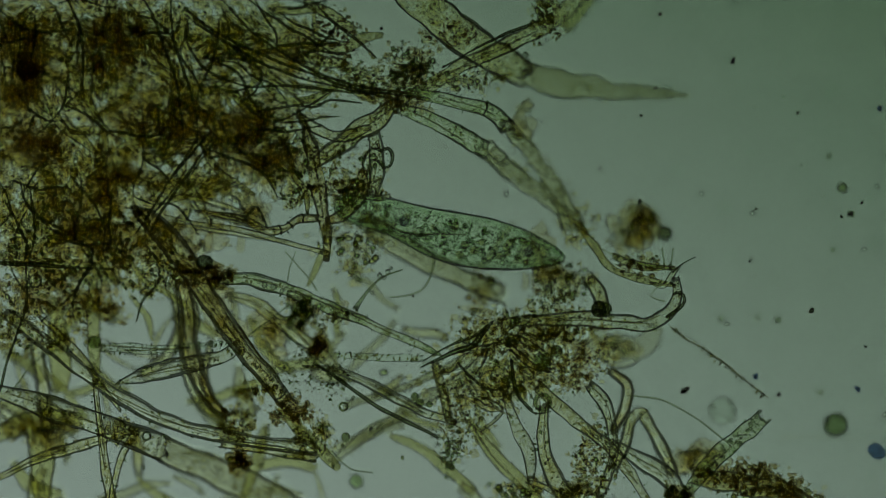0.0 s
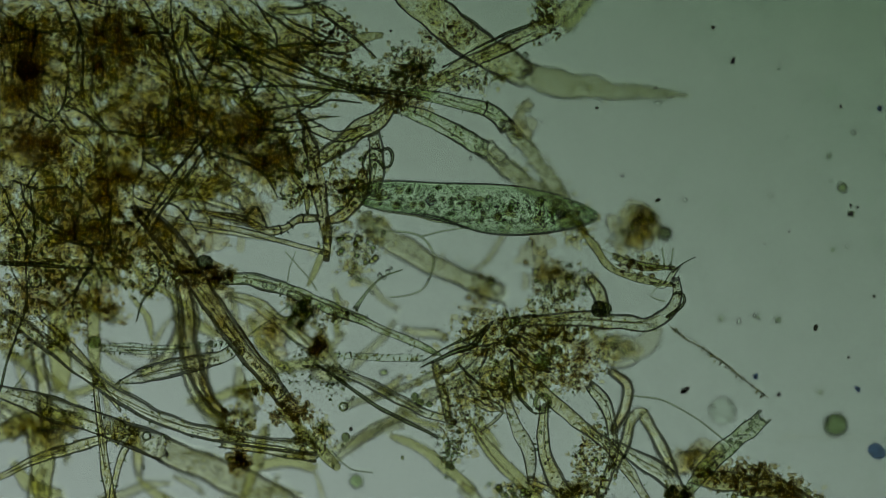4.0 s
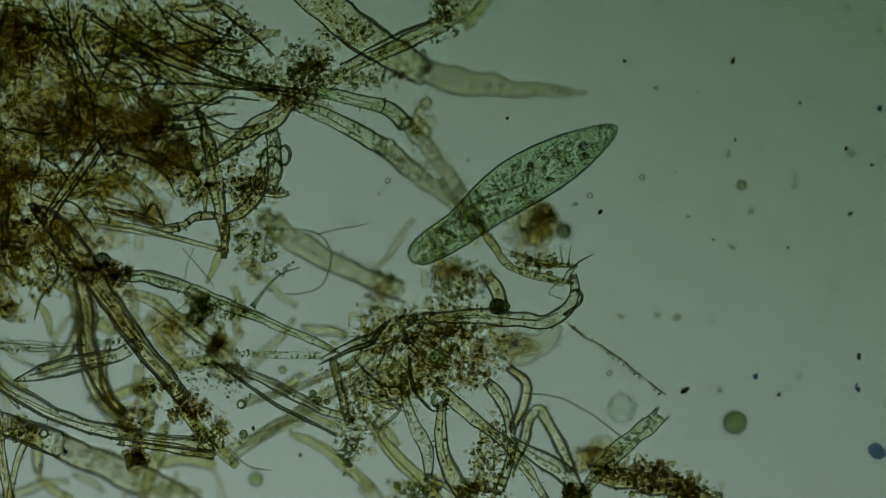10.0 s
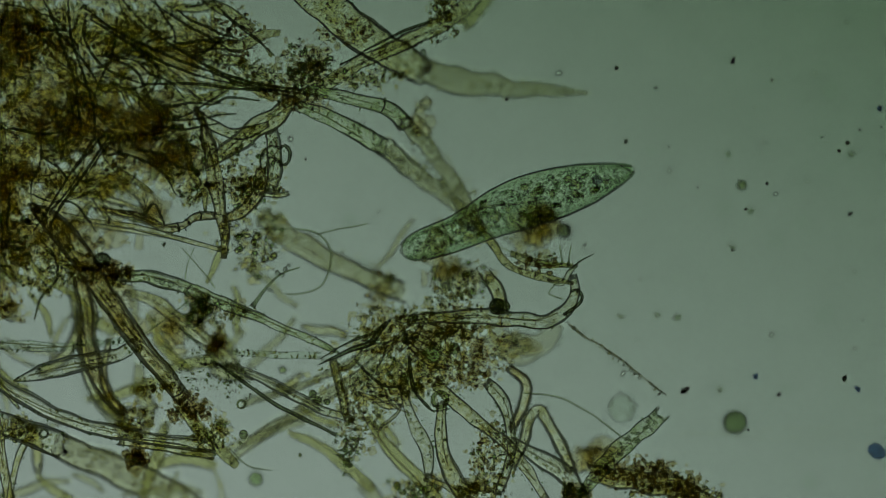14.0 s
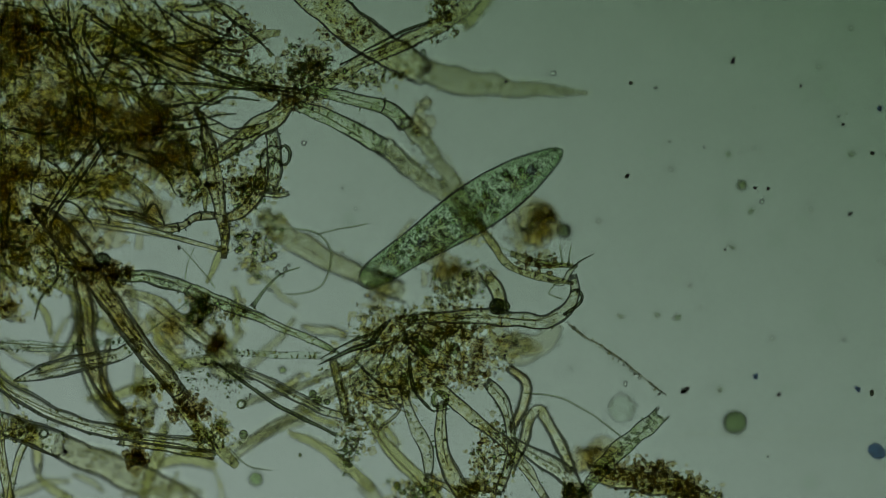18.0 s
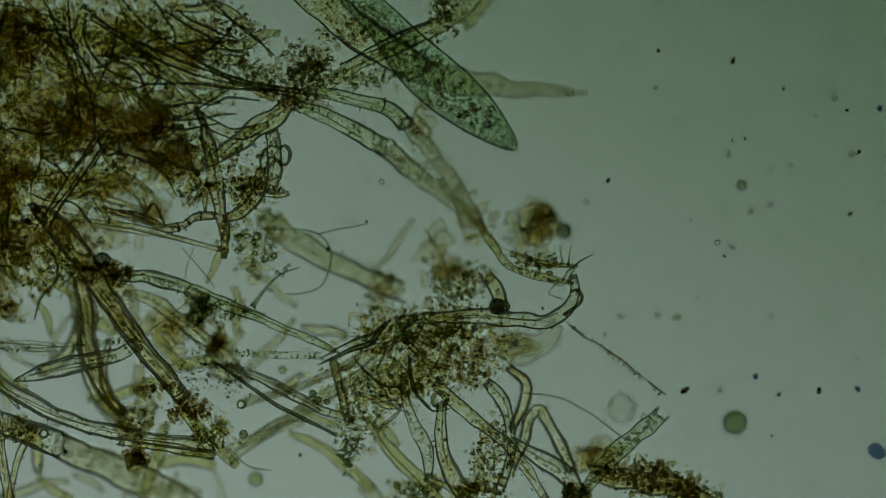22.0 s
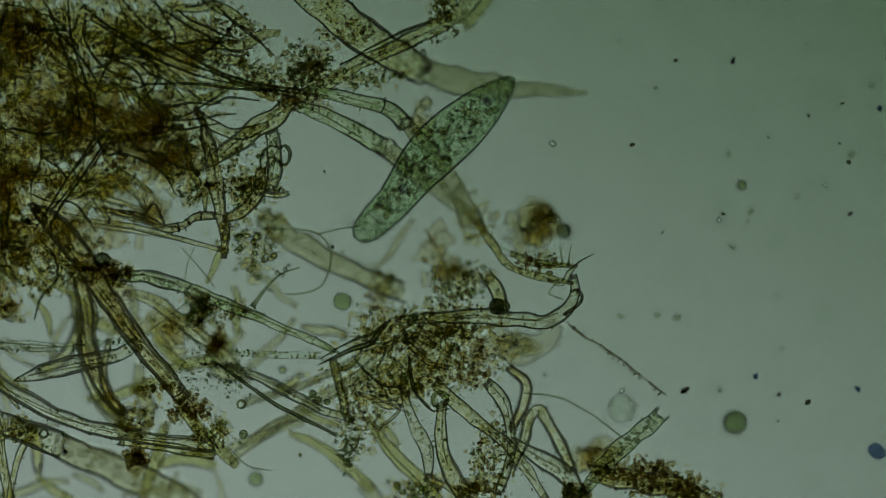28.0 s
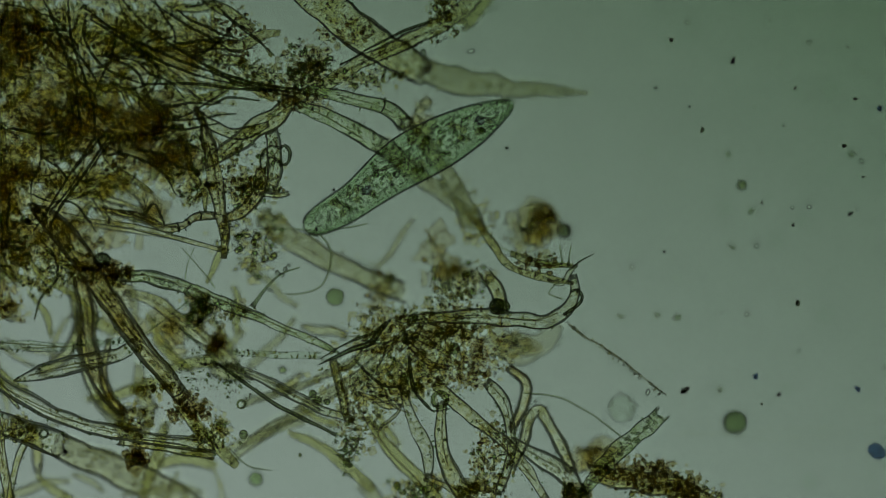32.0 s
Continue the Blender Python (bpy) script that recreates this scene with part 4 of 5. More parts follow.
heap(450, 362, 0.28, 60, 30, 30, (2, 5), 3, M_FLOC)
heap(520, 345, 0.7, 40, 24, 60, (2, 5), 3, M_FLOC)
heap(600, 330, 0.7, 40, 30, 60, (2, 5), 3, M_FLOC)
heap(562, 612, 0.5, 18, 18, 30, (3, 7), 5, M_DARKFLOC)
heap(1105, 620, 0.15, 46, 30, 8, (4, 8), 2, M_FLOC)
heap(980, 588, 0.85, 50, 22, 90, (2, 4.5), 2, M_DARKFLOC)
heap(200, 545, 0.5, 30, 32, 50, (2, 5), 4, M_FLOC)
heap(285, 502, 0.8, 46, 26, 90, (2, 5), 4, M_FLOC)
heap(480, 585, 0.3, 44, 40, 20, (2, 5), 3, M_FLOC)
heap(400, 560, 0.32, 30, 50, 20, (2, 5), 2, M_FLOC)
heap(90, 770, 0.3, 70, 40, 40, (3, 6), 4, M_FLOC)
heap(215, 765, 0.85, 40, 24, 40, (2.5, 5), 3, M_FLOC)

# brown clouds deep in the tangle, out of focus
for u, v, ru, rv, floc in ((240, 208, 90, 48, 9), (335, 215, 85, 42, 6), (420, 205, 75, 42, 8), (225, 312, 60, 70, 7), (200, 110, 60, 60, 8), (480, 90, 70, 50, 5), (330, 420, 90, 30, 4), (150, 380, 60, 60, 7), (505, 290, 60, 30, 6), (60, 110, 60, 60, 3)):
    heap(u, v, 0.3, ru, rv, 16, (3, 7), floc, None)

# the felt that fills the tangle between its fibres
for k, (u, v, ru, rv) in enumerate([(60, 60, 130, 110), (190, 60, 130, 100), (320, 60, 120, 100), (450, 70, 120, 90), (60, 190, 130, 110), (190, 190, 130, 110), (320, 190, 120, 100),
                                    (440, 190, 120, 90), (60, 320, 130, 100), (190, 310, 120, 90), (440, 275, 110, 50), (80, 420, 130, 80), (210, 420, 100, 60),
                                    (-15, 60, 60, 110), (-15, 190, 60, 110), (-15, 320, 60, 100), (90, 520, 130, 40), (350, 330, 90, 30)]):
    clump("detritus_felt", "olive-brown felt of fine detritus filling the fibre tangle", u, v, 0.42, ru * 0.7, rv * 0.7, 90, (1.8, 4.5), (M_FELT, M_ALGA)[k % 2], 700 + k, floc=22 if v < 100 else 15, floc_material=(M_FLOC, M_DARKFLOC, M_FLOC)[k % 3],
          second=M_FELT, depth=0.38, even=True, group="felt of the tangle")

# ---- single bodies ----
bead("green_cell", "dark green round cell on a fibre", 1060, 547, 0.8, 14, M_DARKCELL, category="cell", rough=0.12)
bead("green_cell", "green round cell at the end of a tube", 167, 606, 0.9, 12, M_ROUND, category="cell", seed=2)
bead("green_cell", "green round cell beside the brown knot", 362, 465, 0.95, 15, M_DARKCELL, category="cell", seed=3)
bead("green_cell", "blurred dark green cell below the focus", 1178, 411, 0.087, 15, M_DARKCELL, category="cell", seed=4)
round_cell("blurred green cell lying alone on the slide", 1480, 750, 0.118, 23, M_ROUND, 60, 5)
round_cell("faint clear cell lying alone on the slide", 1280, 725, 0.122, 24, M_NUCLEUS, 16, 6)
bead("green_cell", "small blurred green cell on the slide", 632, 850, 0.072, 14, M_ROUND, category="cell", seed=7)
bead("green_cell", "small blurred green cell on the slide", 1492, 330, 0.06, 11, M_OLIVE, category="cell", seed=8)
for k, (u, v, r) in enumerate([(672, 488, 5), (680, 492, 4.5), (686, 481, 5), (692, 475, 3.5), (658, 518, 4)]):
    bead("clear_bead", "clear bead with a dark rim on a fine thread", u, v, 0.97, r, M_BEAD, seed=20 + k, group="beads on the thread")
for k, (u, v, r) in enumerate([(458, 500, 4), (468, 504, 6), (484, 508, 6), (499, 515, 4), (510, 518, 3), (970, 510, 7), (860, 90, 6), (930, 98, 6), (275, 478, 4), (253, 828, 4), (395, 372, 4)]):
    bead("clear_bead", "bright clear bead with a dark rim", u, v, 1.0, r, M_BEAD, seed=40 + k)
ring("dark_ring", "small dark ring lying on a wide fibre", 259, 772, 0.98, 7, 4, M_SHADED)
ring("dark_ring", "dark ring among the fibres", 960, 712, 0.98, 13, 8, M_OLIVE)
ring("dark_ring", "thin dark ring by the tangle", 62, 498, 0.95, 11, 3.5, M_SHADED)


ring("dark_ring", "dark ring at the curled end of a fibre", 608, 720, 0.8, 7, 4, M_OLIVE)
for k, (u, v, h, r) in enumerate([(612, 774, 0.9, 8), (606, 789, 0.9, 4), (734, 702, 0.92, 8), (743, 713, 0.92, 7), (760, 716, 0.92, 6), (680, 658, 0.35, 8), (985, 622, 0.95, 11), (898, 672, 0.75, 10), (921, 688, 0.8, 8),
                                  (1072, 546, 0.75, 13), (712, 810, 0.9, 4), (794, 822, 0.92, 6), (786, 812, 0.92, 5), (800, 828, 0.92, 5), (792, 800, 0.92, 5), (870, 496, 0.3, 9), (526, 546, 0.5, 12), (541, 558, 0.48, 11), (536, 538, 0.52, 9), (519, 561, 0.5, 8), (561, 610, 0.5, 9)]):
    bead("green_cell", "small dark green cell among the fibres", u, v, h, r, M_OLIVE, category="cell", seed=150 + k, rough=0.1, group="small dark cells")


# ---- the moving animal ----
def paramecium():
    rng = np.random.default_rng(8)
    stations = np.array([  # share of the length, upper side, lower side
        (0.00, 5, -5), (0.012, 15, -16), (0.035, 22, -23), (0.08, 27, -28), (0.14, 29, -32), (0.22, 30, -34), (0.30, 38, -33), (0.40, 51, -33),
        (0.52, 58, -37), (0.66, 54, -40), (0.80, 42, -35), (0.90, 28, -24), (0.955, 19, -17), (0.985, 12, -10), (1.00, 4, -4)])
    length, sides, n = 450 * STEP, 28, 56
    s = (1 - np.cos(np.linspace(0, math.pi, n))) / 2
    up, lo = np.interp(s, stations[:, 0], stations[:, 1]), np.interp(s, stations[:, 0], stations[:, 2])
    ease = np.array([0.25, 0.5, 0.25])
    for _ in range(2):
        up[1:-1], lo[1:-1] = np.convolve(up, ease, "valid"), np.convolve(lo, ease, "valid")
    mid, half = (up + lo) / 2 * STEP, (up - lo) / 2 * STEP
    verts, faces = [], []
    for i in range(n):
        x = (s[i] - 0.5) * length
        groove = math.exp(-((s[i] - 0.33) / 0.13) ** 2)
        for k in range(sides):
            a = 2 * math.pi * k / sides
            dent = 1 - 0.30 * groove * math.exp(-(((a - 1.15 + math.pi) % (2 * math.pi) - math.pi) / 0.42) ** 2)
            verts.append((x, mid[i] + half[i] * math.cos(a) * dent, half[i] * 0.95 * math.sin(a) * dent))
    for i in range(n - 1):
        for k in range(sides):
            a, b = i * sides + k, i * sides + (k + 1) % sides
            faces.append((a, a + sides, b + sides, b))
    faces.append(tuple(range(sides)))
    faces.append(tuple((n - 1) * sides + k for k in range(sides))[::-1])
    # the skin has a thickness: an inner face a little inside the outer one
    o = n * sides
    for i in range(n):
        skin = 0.006 + 0.008 * min(1.0, max(0.0, (s[i] - 0.55) / 0.35))
        x = (s[i] - 0.5) * (length - 2 * skin)
        for k in range(sides):
            q = Vector(verts[i * sides + k])
            axis = Vector((q.x, mid[i], 0))
            r = (q - axis).length
            p = axis + (q - axis) * max(0.3, (r - skin) / max(r, 1e-6))
            verts.append((x, p.y, p.z))
    faces.extend([tuple(o + a for a in f)[::-1] for f in faces])
    body = tagged(new("paramecium", mesh_of("paramecium", verts, faces, M_CELL)), "translucent green slipper-shaped paramecium full of grains", "paramecium")

    gel = [(x * 0.992, mid[i // sides] + (y - mid[i // sides]) * 0.97, z * 0.97) for i, (x, y, z) in enumerate(verts[o:])]
    part_mesh("cell_gel", gel, faces[:len(faces) // 2], M_GEL, body, "clear gel of the cell")

    def inside(x, share):
        i = min(n - 1, max(0, int(np.searchsorted(s, x))))
        a, q = rng.uniform(0, 2 * math.pi), share * math.sqrt(rng.uniform(0, 1))
        return np.array([(x - 0.5) * length, mid[i] + half[i] * q * math.cos(a), half[i] * 0.95 * q * math.sin(a)])
    fine = [(inside(rng.uniform(0.02, 0.98), 0.92), STEP * rng.uniform(0.6, 1.7)) for _ in range(2700)]
    part_mesh("cell_plasm", *gather(fine, 1, 0.3, rng, 0.6), M_FINE, body, "fine green grains of the cell plasm", "stuff")
    big = [(inside(0.06 + 0.87 * rng.beta(2.2, 1.8), 0.75), STEP * rng.uniform(1.6, 4.4)) for _ in range(230)]
    part_mesh("coarse_plasm", *gather(big, 1, 0.4, rng, 0.7), M_PLASM, body, "coarse dark grains of the cell plasm", "stuff")
    bright = [(inside(rng.uniform(0.06, 0.94), 0.85), STEP * rng.uniform(1.3, 2.6)) for _ in range(260)]
    part_mesh("bright_plasm", *gather(bright, 1, 0.1, rng), M_BEAD, body, "bright refractile grains of the cell plasm", "stuff")
    rods_v, rods_f = [], []
    for i, x in enumerate(np.linspace(0.02, 0.985, 100)):
        m0, h0 = float(np.interp(x, s, mid)), float(np.interp(x, s, half))
        for k in range(44):
            a = 2 * math.pi * (k + 0.5 * (i % 2)) / 44
            deep = max(0.3 * h0, h0 - 9 * STEP)
            c = np.array([(x - 0.5) * length, m0 + h0 * 0.97 * math.cos(a), h0 * 0.97 * 0.95 * math.sin(a)])
            d = np.array([c[0], m0 + deep * math.cos(a), deep * 0.95 * math.sin(a)])
            j = len(rods_v)
            w = STEP * 0.8
            rods_v += [(d + (w, 0, 0)).tolist(), (d - (w, 0, 0)).tolist(), (c - (w, 0, 0)).tolist(), (c + (w, 0, 0)).tolist(), ((c + d) / 2 + (0, -w * math.sin(a), w * math.cos(a))).tolist()]
            rods_f += [(j, j + 1, j + 4), (j + 1, j + 2, j + 4), (j + 2, j + 3, j + 4), (j + 3, j, j + 4), (j, j + 3, j + 2, j + 1)]
    part_mesh("trichocyst_layer", rods_v, rods_f, M_ROD, body, "fine rods in rows under the skin", "stuff")
    for k in range(24):
        v, f = gather([(inside(rng.uniform(0.12, 0.88), 0.6), STEP * rng.uniform(4, 7.5))], 2, 0.1, rng)
        part_mesh("food_vacuole", v, f, M_FOOD, body, "olive-brown food vacuole")
    for x, y in ((0.84, 0.005), (0.30, -0.01)):
        v, f = gather([((0, 0, 0), 9 * STEP)], 3, 0.03, rng)
        i = int(np.searchsorted(s, x))
        v = [((x - 0.5) * length + a, mid[i] + y + b, c) for a, b, c in v]
        part_mesh("contractile_vacuole", v, f, M_VACUOLE, body, "clear round contractile vacuole")
    v, f = gather([((0, 0, 0), 1.0)], 3, 0.06, rng)
    i = int(np.searchsorted(s, 0.52))
    v = [((0.52 - 0.5) * length + a * 0.22, mid[i] + b * 0.09, c * 0.09) for a, b, c in v]
    part_mesh("macronucleus", v, f, M_NUCLEUS, body, "pale bean-shaped nucleus")
    edge = [((0.10 - 0.5) * length, 0.09, 0.10, 0.006), ((0.24 - 0.5) * length, 0.07, 0.13, 0.010), ((0.36 - 0.5) * length, 0.10, 0.15, 0.012), ((0.50 - 0.5) * length, 0.03, 0.14, 0.010), ((0.58 - 0.5) * length, 0.0, 0.10, 0.006)]
    v, f, _ = tube(edge, gap=0.05, sides=8)
    part_mesh("oral_groove", v, f, M_FOLD, body, "dark fold of the oral groove")
    hairs_v, hairs_f = [], []
    for k in range(460):
        x = rng.uniform(0.01, 0.99)
        i = min(n - 2, max(1, int(np.searchsorted(s, x))))
        a = rng.uniform(0, 2 * math.pi)
        c = np.array([(x - 0.5) * length, mid[i] + half[i] * math.cos(a), half[i] * 0.95 * math.sin(a)])
        out = np.array([0.5 * (x - 0.5), math.cos(a), math.sin(a)])
        out /= np.linalg.norm(out)
        tip = c + out * STEP * rng.uniform(6, 10) + np.array([rng.uniform(-0.01, 0.02), 0, 0])
        w = np.array([0.0016, 0, 0])
        q = np.cross(out, (1, 0, 0)) * 0.0016
        j = len(hairs_v)
        hairs_v += [(c - out * 0.004 + w).tolist(), (c - out * 0.004 - w * 0.5 + q).tolist(), (c - out * 0.004 - w * 0.5 - q).tolist(), tip.tolist()]
        hairs_f += [(j, j + 1, j + 3), (j + 1, j + 2, j + 3), (j + 2, j, j + 3)]
    part_mesh("ciliary_fringe", hairs_v, hairs_f, M_THREAD, body, "fringe of very fine clear cilia", "stuff")
    return body


animal = paramecium()

# ---- dust on the optics, which travels with the lens ----
optics = tagged(new("lens_dust"), "scattered brown, black and blue dust specks on the optics", "dust")
DUSTS = [(1297, 108, 7, 5, 60, "b"), (1380, 113, 2.5, 2.5, 0, "k"), (1557, 193, 7, 6, 20, "u"), (1552, 800, 22, 12, -35, "u"), (1337, 668, 6, 5, 90, "u"),
         (1378, 700, 5, 4, 0, "b"), (1212, 692, 11, 4, 35, "b"), (1518, 690, 7, 5, -50, "u"), (1250, 487, 3, 2.5, 0, "k"), (254, 113, 5, 5, 0, "k"),
         (1160, 157, 4, 3, 0, "b"), (1505, 380, 6, 3, 30, "b"), (1335, 192, 2.5, 2.5, 0, "k"), (1281, 370, 18, 16, 0, "f"), (1470, 160, 22, 18, 0, "f")]
for k, (u, v, a, b, turn, tone) in enumerate(DUSTS):
    p = at(u, v, 1.3)
    rng = np.random.default_rng(70 + k)
    v0, f0 = gather([((0, 0, 0), 1.0)], 2, 0.16, rng)
    ca, sa = math.cos(radians(turn)), math.sin(radians(turn))
    v0 = [(p.x + (x * a * ca - y * b * sa) * STEP, p.y + (x * a * sa + y * b * ca) * STEP, -0.03 + z * STEP * 3) for x, y, z in v0]
    part_mesh("dust_speck", v0, f0, {"b": M_DUST, "k": M_BLACK, "u": M_BLUE, "f": M_SMUDGE}[tone], optics, {"b": "brown dust speck", "k": "black dust speck", "u": "dark blue dust speck", "f": "faint grey smudge"}[tone])


# ---- specks adrift in the water: kind, then their plan places at the times of DRIFT ----
DRIFT = (0, 2, 6, 8, 9, 12, 13, 14, 19, 19.5, 21, 23, 28, 30, 32)
adrift = []


def drifting(kind, *spots):
    k = len(adrift)
    rng = np.random.default_rng(900 + k)
    high = 0.9 + (0.06 * (k % 4)) + (0.45 if k % 5 == 4 else 0)
    if kind == "k":
        thing = bead("bacterium", "tiny dark bacterium adrift in the clear water", 784, 441, high, rng.uniform(2.6, 4.0), M_BLACK, category="bacterium", rough=0.1, seed=k,
                     stretch=(1.0 + 0.5 * (k % 5 == 1), 0.95, 0.95), turn=40 * k, group="bacteria adrift")
    else:
        size = rng.uniform(3.3, 5.4)
        high = FOCUS - 13 * size * STEP
        thing = bead("clear_bead", "tiny clear bead adrift with a dark rim", 784, 441, high, size, M_SPARK, rough=0.06, seed=k,
                     stretch=(1.0 + 0.5 * (k % 4 == 1), 1, 1), turn=50 * k, group="beads adrift")
    adrift.append((thing, high, spots))


drifting("k", 1326, 463, 1338, 446, 1361, 413, 1338, 388, 1343, 381, 1497, 244, 1662, 177, 1703, 235, 1677, 194, 1679, 188, 1685, 171, 1692, 149, 1749, 109, 1708, 94, 1681, 88)
drifting("k", 1132, 357, 1150, 356, 1185, 354, 1228, 376, 1249, 387, 1214, 358, 1203, 348, 1289, 255, 1292, 324, 1328, 300, 1205, 313, 1310, 329, 1300, 261, 1338, 240, 1424, 235)
drifting("k", 1525, 359, 1512, 362, 1487, 368, 1445, 381, 1424, 388, 1368, 388, 1409, 379, 1416, 337, 1351, 252, 1345, 250, 1327, 243, 1304, 233, 1320, 212, 1353, 186, 1402, 194)
drifting("k", 1418, 293, 1460, 311, 1411, 293, 1384, 302, 1371, 307, 1415, 314, 1430, 316, 1365, 265, 1434, 268, 1428, 286, 1471, 275, 1478, 222, 1391, 40, 1436, 30, 1544, 42)
drifting("k", 1405, 250, 1457, 266, 1305, 211, 1290, 198, 1283, 192, 1192, 192, 1161, 192, 1161, 187, 1162, 160, 1154, 162, 1130, 166, 1098, 172, 1037, 145, 1019, 101, 1001, 57)
drifting("k", 1135, 205, 1083, 205, 1050, 178, 1069, 205, 1079, 218, 1079, 196, 1079, 188, 1078, 181, 1075, 147, 1063, 157, 1026, 187, 976, 228, 1013, 240, 1102, 256, 1078, 267)
drifting("k", 1436, 550, 1447, 568, 1440, 595, 1617, 616, 1706, 626, 1676, 658, 1666, 669, 1676, 675, 1727, 705, 1723, 706, 1566, 687, 1696, 709, 1611, 717, 1536, 546, 1593, 542)
drifting("k", 1599, 523, 1576, 524, 1531, 525, 1564, 488, 1581, 469, 1546, 387, 1534, 360, 1539, 330, 1541, 340, 1531, 348, 1481, 503, 1458, 407, 1461, 384, 1557, 412, 1585, 404)
drifting("k", 675, 51, 687, 54, 711, 60, 895, 201, 987, 272, 1022, 295, 1033, 303, 1040, 361, 1077, 652, 1076, 650, 1199, 465, 1073, 636, 1036, 619, 1030, 642, 1024, 664)
drifting("k", 1328, 462, 1350, 465, 1393, 470, 1300, 509, 1254, 529, 1286, 506, 1296, 498, 1315, 501, 1410, 514, 1397, 516, 1413, 527, 1420, 538, 1506, 398, 1492, 374, 1531, 366)
drifting("k", 731, 525, 743, 512, 766, 486, 721, 491, 699, 494, 704, 329, 706, 274, 722, 287, 799, 351, 804, 358, 818, 379, 836, 406, 755, 309, 764, 325, 772, 341)
drifting("k", 656, 760, 641, 760, 610, 760, 637, 789, 651, 804, 509, 529, 462, 437, 472, 438, 519, 444, 556, 444, 667, 445, 815, 446, 770, 442, 756, 426, 741, 411)
drifting("k", 1168, 25, 1209, 38, 1290, 65, 1289, 93, 1289, 107, 1270, 116, 1263, 119, 1272, 125, 1316, 154, 1325, 150, 1306, 65, 1386, 124, 1377, 112, 1370, 76, 1369, 76)
drifting("k", 1387, 172, 1383, 151, 1376, 108, 1381, 136, 1384, 150, 1581, 206, 1647, 224, 1636, 248, 1669, 207, 1642, 240, 1596, 243, 1657, 177, 1667, 259, 1710, 170, 1709, 318)
drifting("k", 1061, 300, 1083, 308, 1127, 324, 1168, 346, 1189, 357, 1214, 384, 1222, 393, 1217, 440, 1191, 673, 1193, 670, 1277, 552, 1210, 651, 1146, 670, 1221, 622, 1129, 717)
drifting("k", 1680, 628, 1692, 638, 1716, 657, 1700, 680, 1692, 692, 1732, 661, 1745, 651, 1708, 573, 1738, 467, 1729, 470, 1718, 487, 1718, 492, 1773, 537, 1567, 542, 1458, 559)
drifting("k", 1412, 200, 1441, 174, 1537, 205, 1580, 206, 1601, 206, 1585, 134, 1603, 167, 1547, 147, 1604, 158, 1534, 158, 1553, 161, 1579, 164, 1612, 210, 1571, 228, 1588, 161)
drifting("k", 1489, 384, 1502, 372, 1527, 347, 1487, 284, 1467, 252, 1525, 252, 1519, 309, 1501, 375, 1533, 302, 1547, 276, 1511, 223, 1498, 279, 1541, 248, 1547, 242, 1568, 228)
drifting("o", 1456, 346, 1465, 332, 1482, 305, 1513, 280, 1529, 267, 1524, 276, 1523, 279, 1514, 278, 1470, 274, 1444, 310, 1323, 200, 1435, 234, 1455, 164, 1417, 142, 1375, 238)
drifting("o", 1552, 329, 1497, 212, 1557, 288, 1608, 332, 1602, 323, 1560, 366, 1562, 342, 1553, 347, 1509, 372, 1484, 390, 1553, 398, 1534, 336, 1590, 351, 1601, 360, 1612, 370)
drifting("o", 1653, 113, 1662, 101, 1680, 76, 1586, 56, 1681, 92, 1519, 182, 1537, 254, 1533, 257, 1513, 271, 1521, 275, 1524, 299, 1575, 304, 1616, 328, 1600, 350, 1583, 371)
drifting("o", 1530, 441, 1517, 437, 1490, 430, 1531, 334, 1572, 314, 1600, 315, 1609, 315, 1610, 325, 1616, 377, 1614, 376, 1569, 220, 1597, 370, 1641, 332, 1658, 318, 1705, 289)
drifting("o", 1717, 477, 1720, 489, 1725, 513, 1721, 486, 1719, 473, 1670, 503, 1654, 513, 1556, 470, 1599, 486, 1598, 476, 1624, 497, 1588, 406, 1658, 394, 1670, 384, 1698, 374)
drifting("o", 1332, 377, 1378, 420, 1340, 269, 1320, 302, 1310, 319, 1350, 310, 1364, 307, 1365, 306, 1368, 304, 1323, 342, 1418, 427, 1454, 434, 1453, 393, 1486, 416, 1519, 439)
drifting("o", 1242, 342, 1229, 347, 1204, 356, 1221, 353, 1230, 351, 1190, 350, 1176, 350, 1187, 358, 1243, 397, 1239, 392, 1226, 376, 1208, 354, 1168, 391, 1234, 434, 1299, 476)
drifting("o", 1182, 154, 1175, 166, 1160, 191, 1161, 176, 1162, 169, 1169, 142, 1171, 133, 1169, 133, 1158, 134, 1163, 140, 1178, 159, 1197, 184, 1158, 258, 1086, 176, 1014, 94)
drifting("o", 789, 259, 809, 271, 848, 295, 849, 323, 850, 337, 856, 369, 858, 380, 850, 378, 807, 369, 811, 362, 822, 342, 836, 315, 892, 357, 974, 189, 1056, 21)
drifting("o", 897, 343, 882, 354, 853, 375, 877, 352, 889, 340, 737, 271, 686, 248, 695, 250, 737, 262, 755, 272, 809, 302, 881, 343, 858, 359, 870, 336, 882, 313)
drifting("o", 1336, 488, 1353, 527, 1318, 571, 1406, 569, 1450, 568, 1421, 600, 1411, 611, 1306, 605, 1481, 546, 1504, 546, 1496, 577, 1516, 591, 1564, 621, 1573, 620, 1594, 624)
drifting("o", 1303, 5, 1323, 8, 1364, 13, 1377, -5, 1384, -14, 1344, 9, 1330, 17, 1324, 16, 1293, 14, 1286, 20, 1332, 112, 1234, 63, 1276, 77, 1470, 122, 1397, 44)
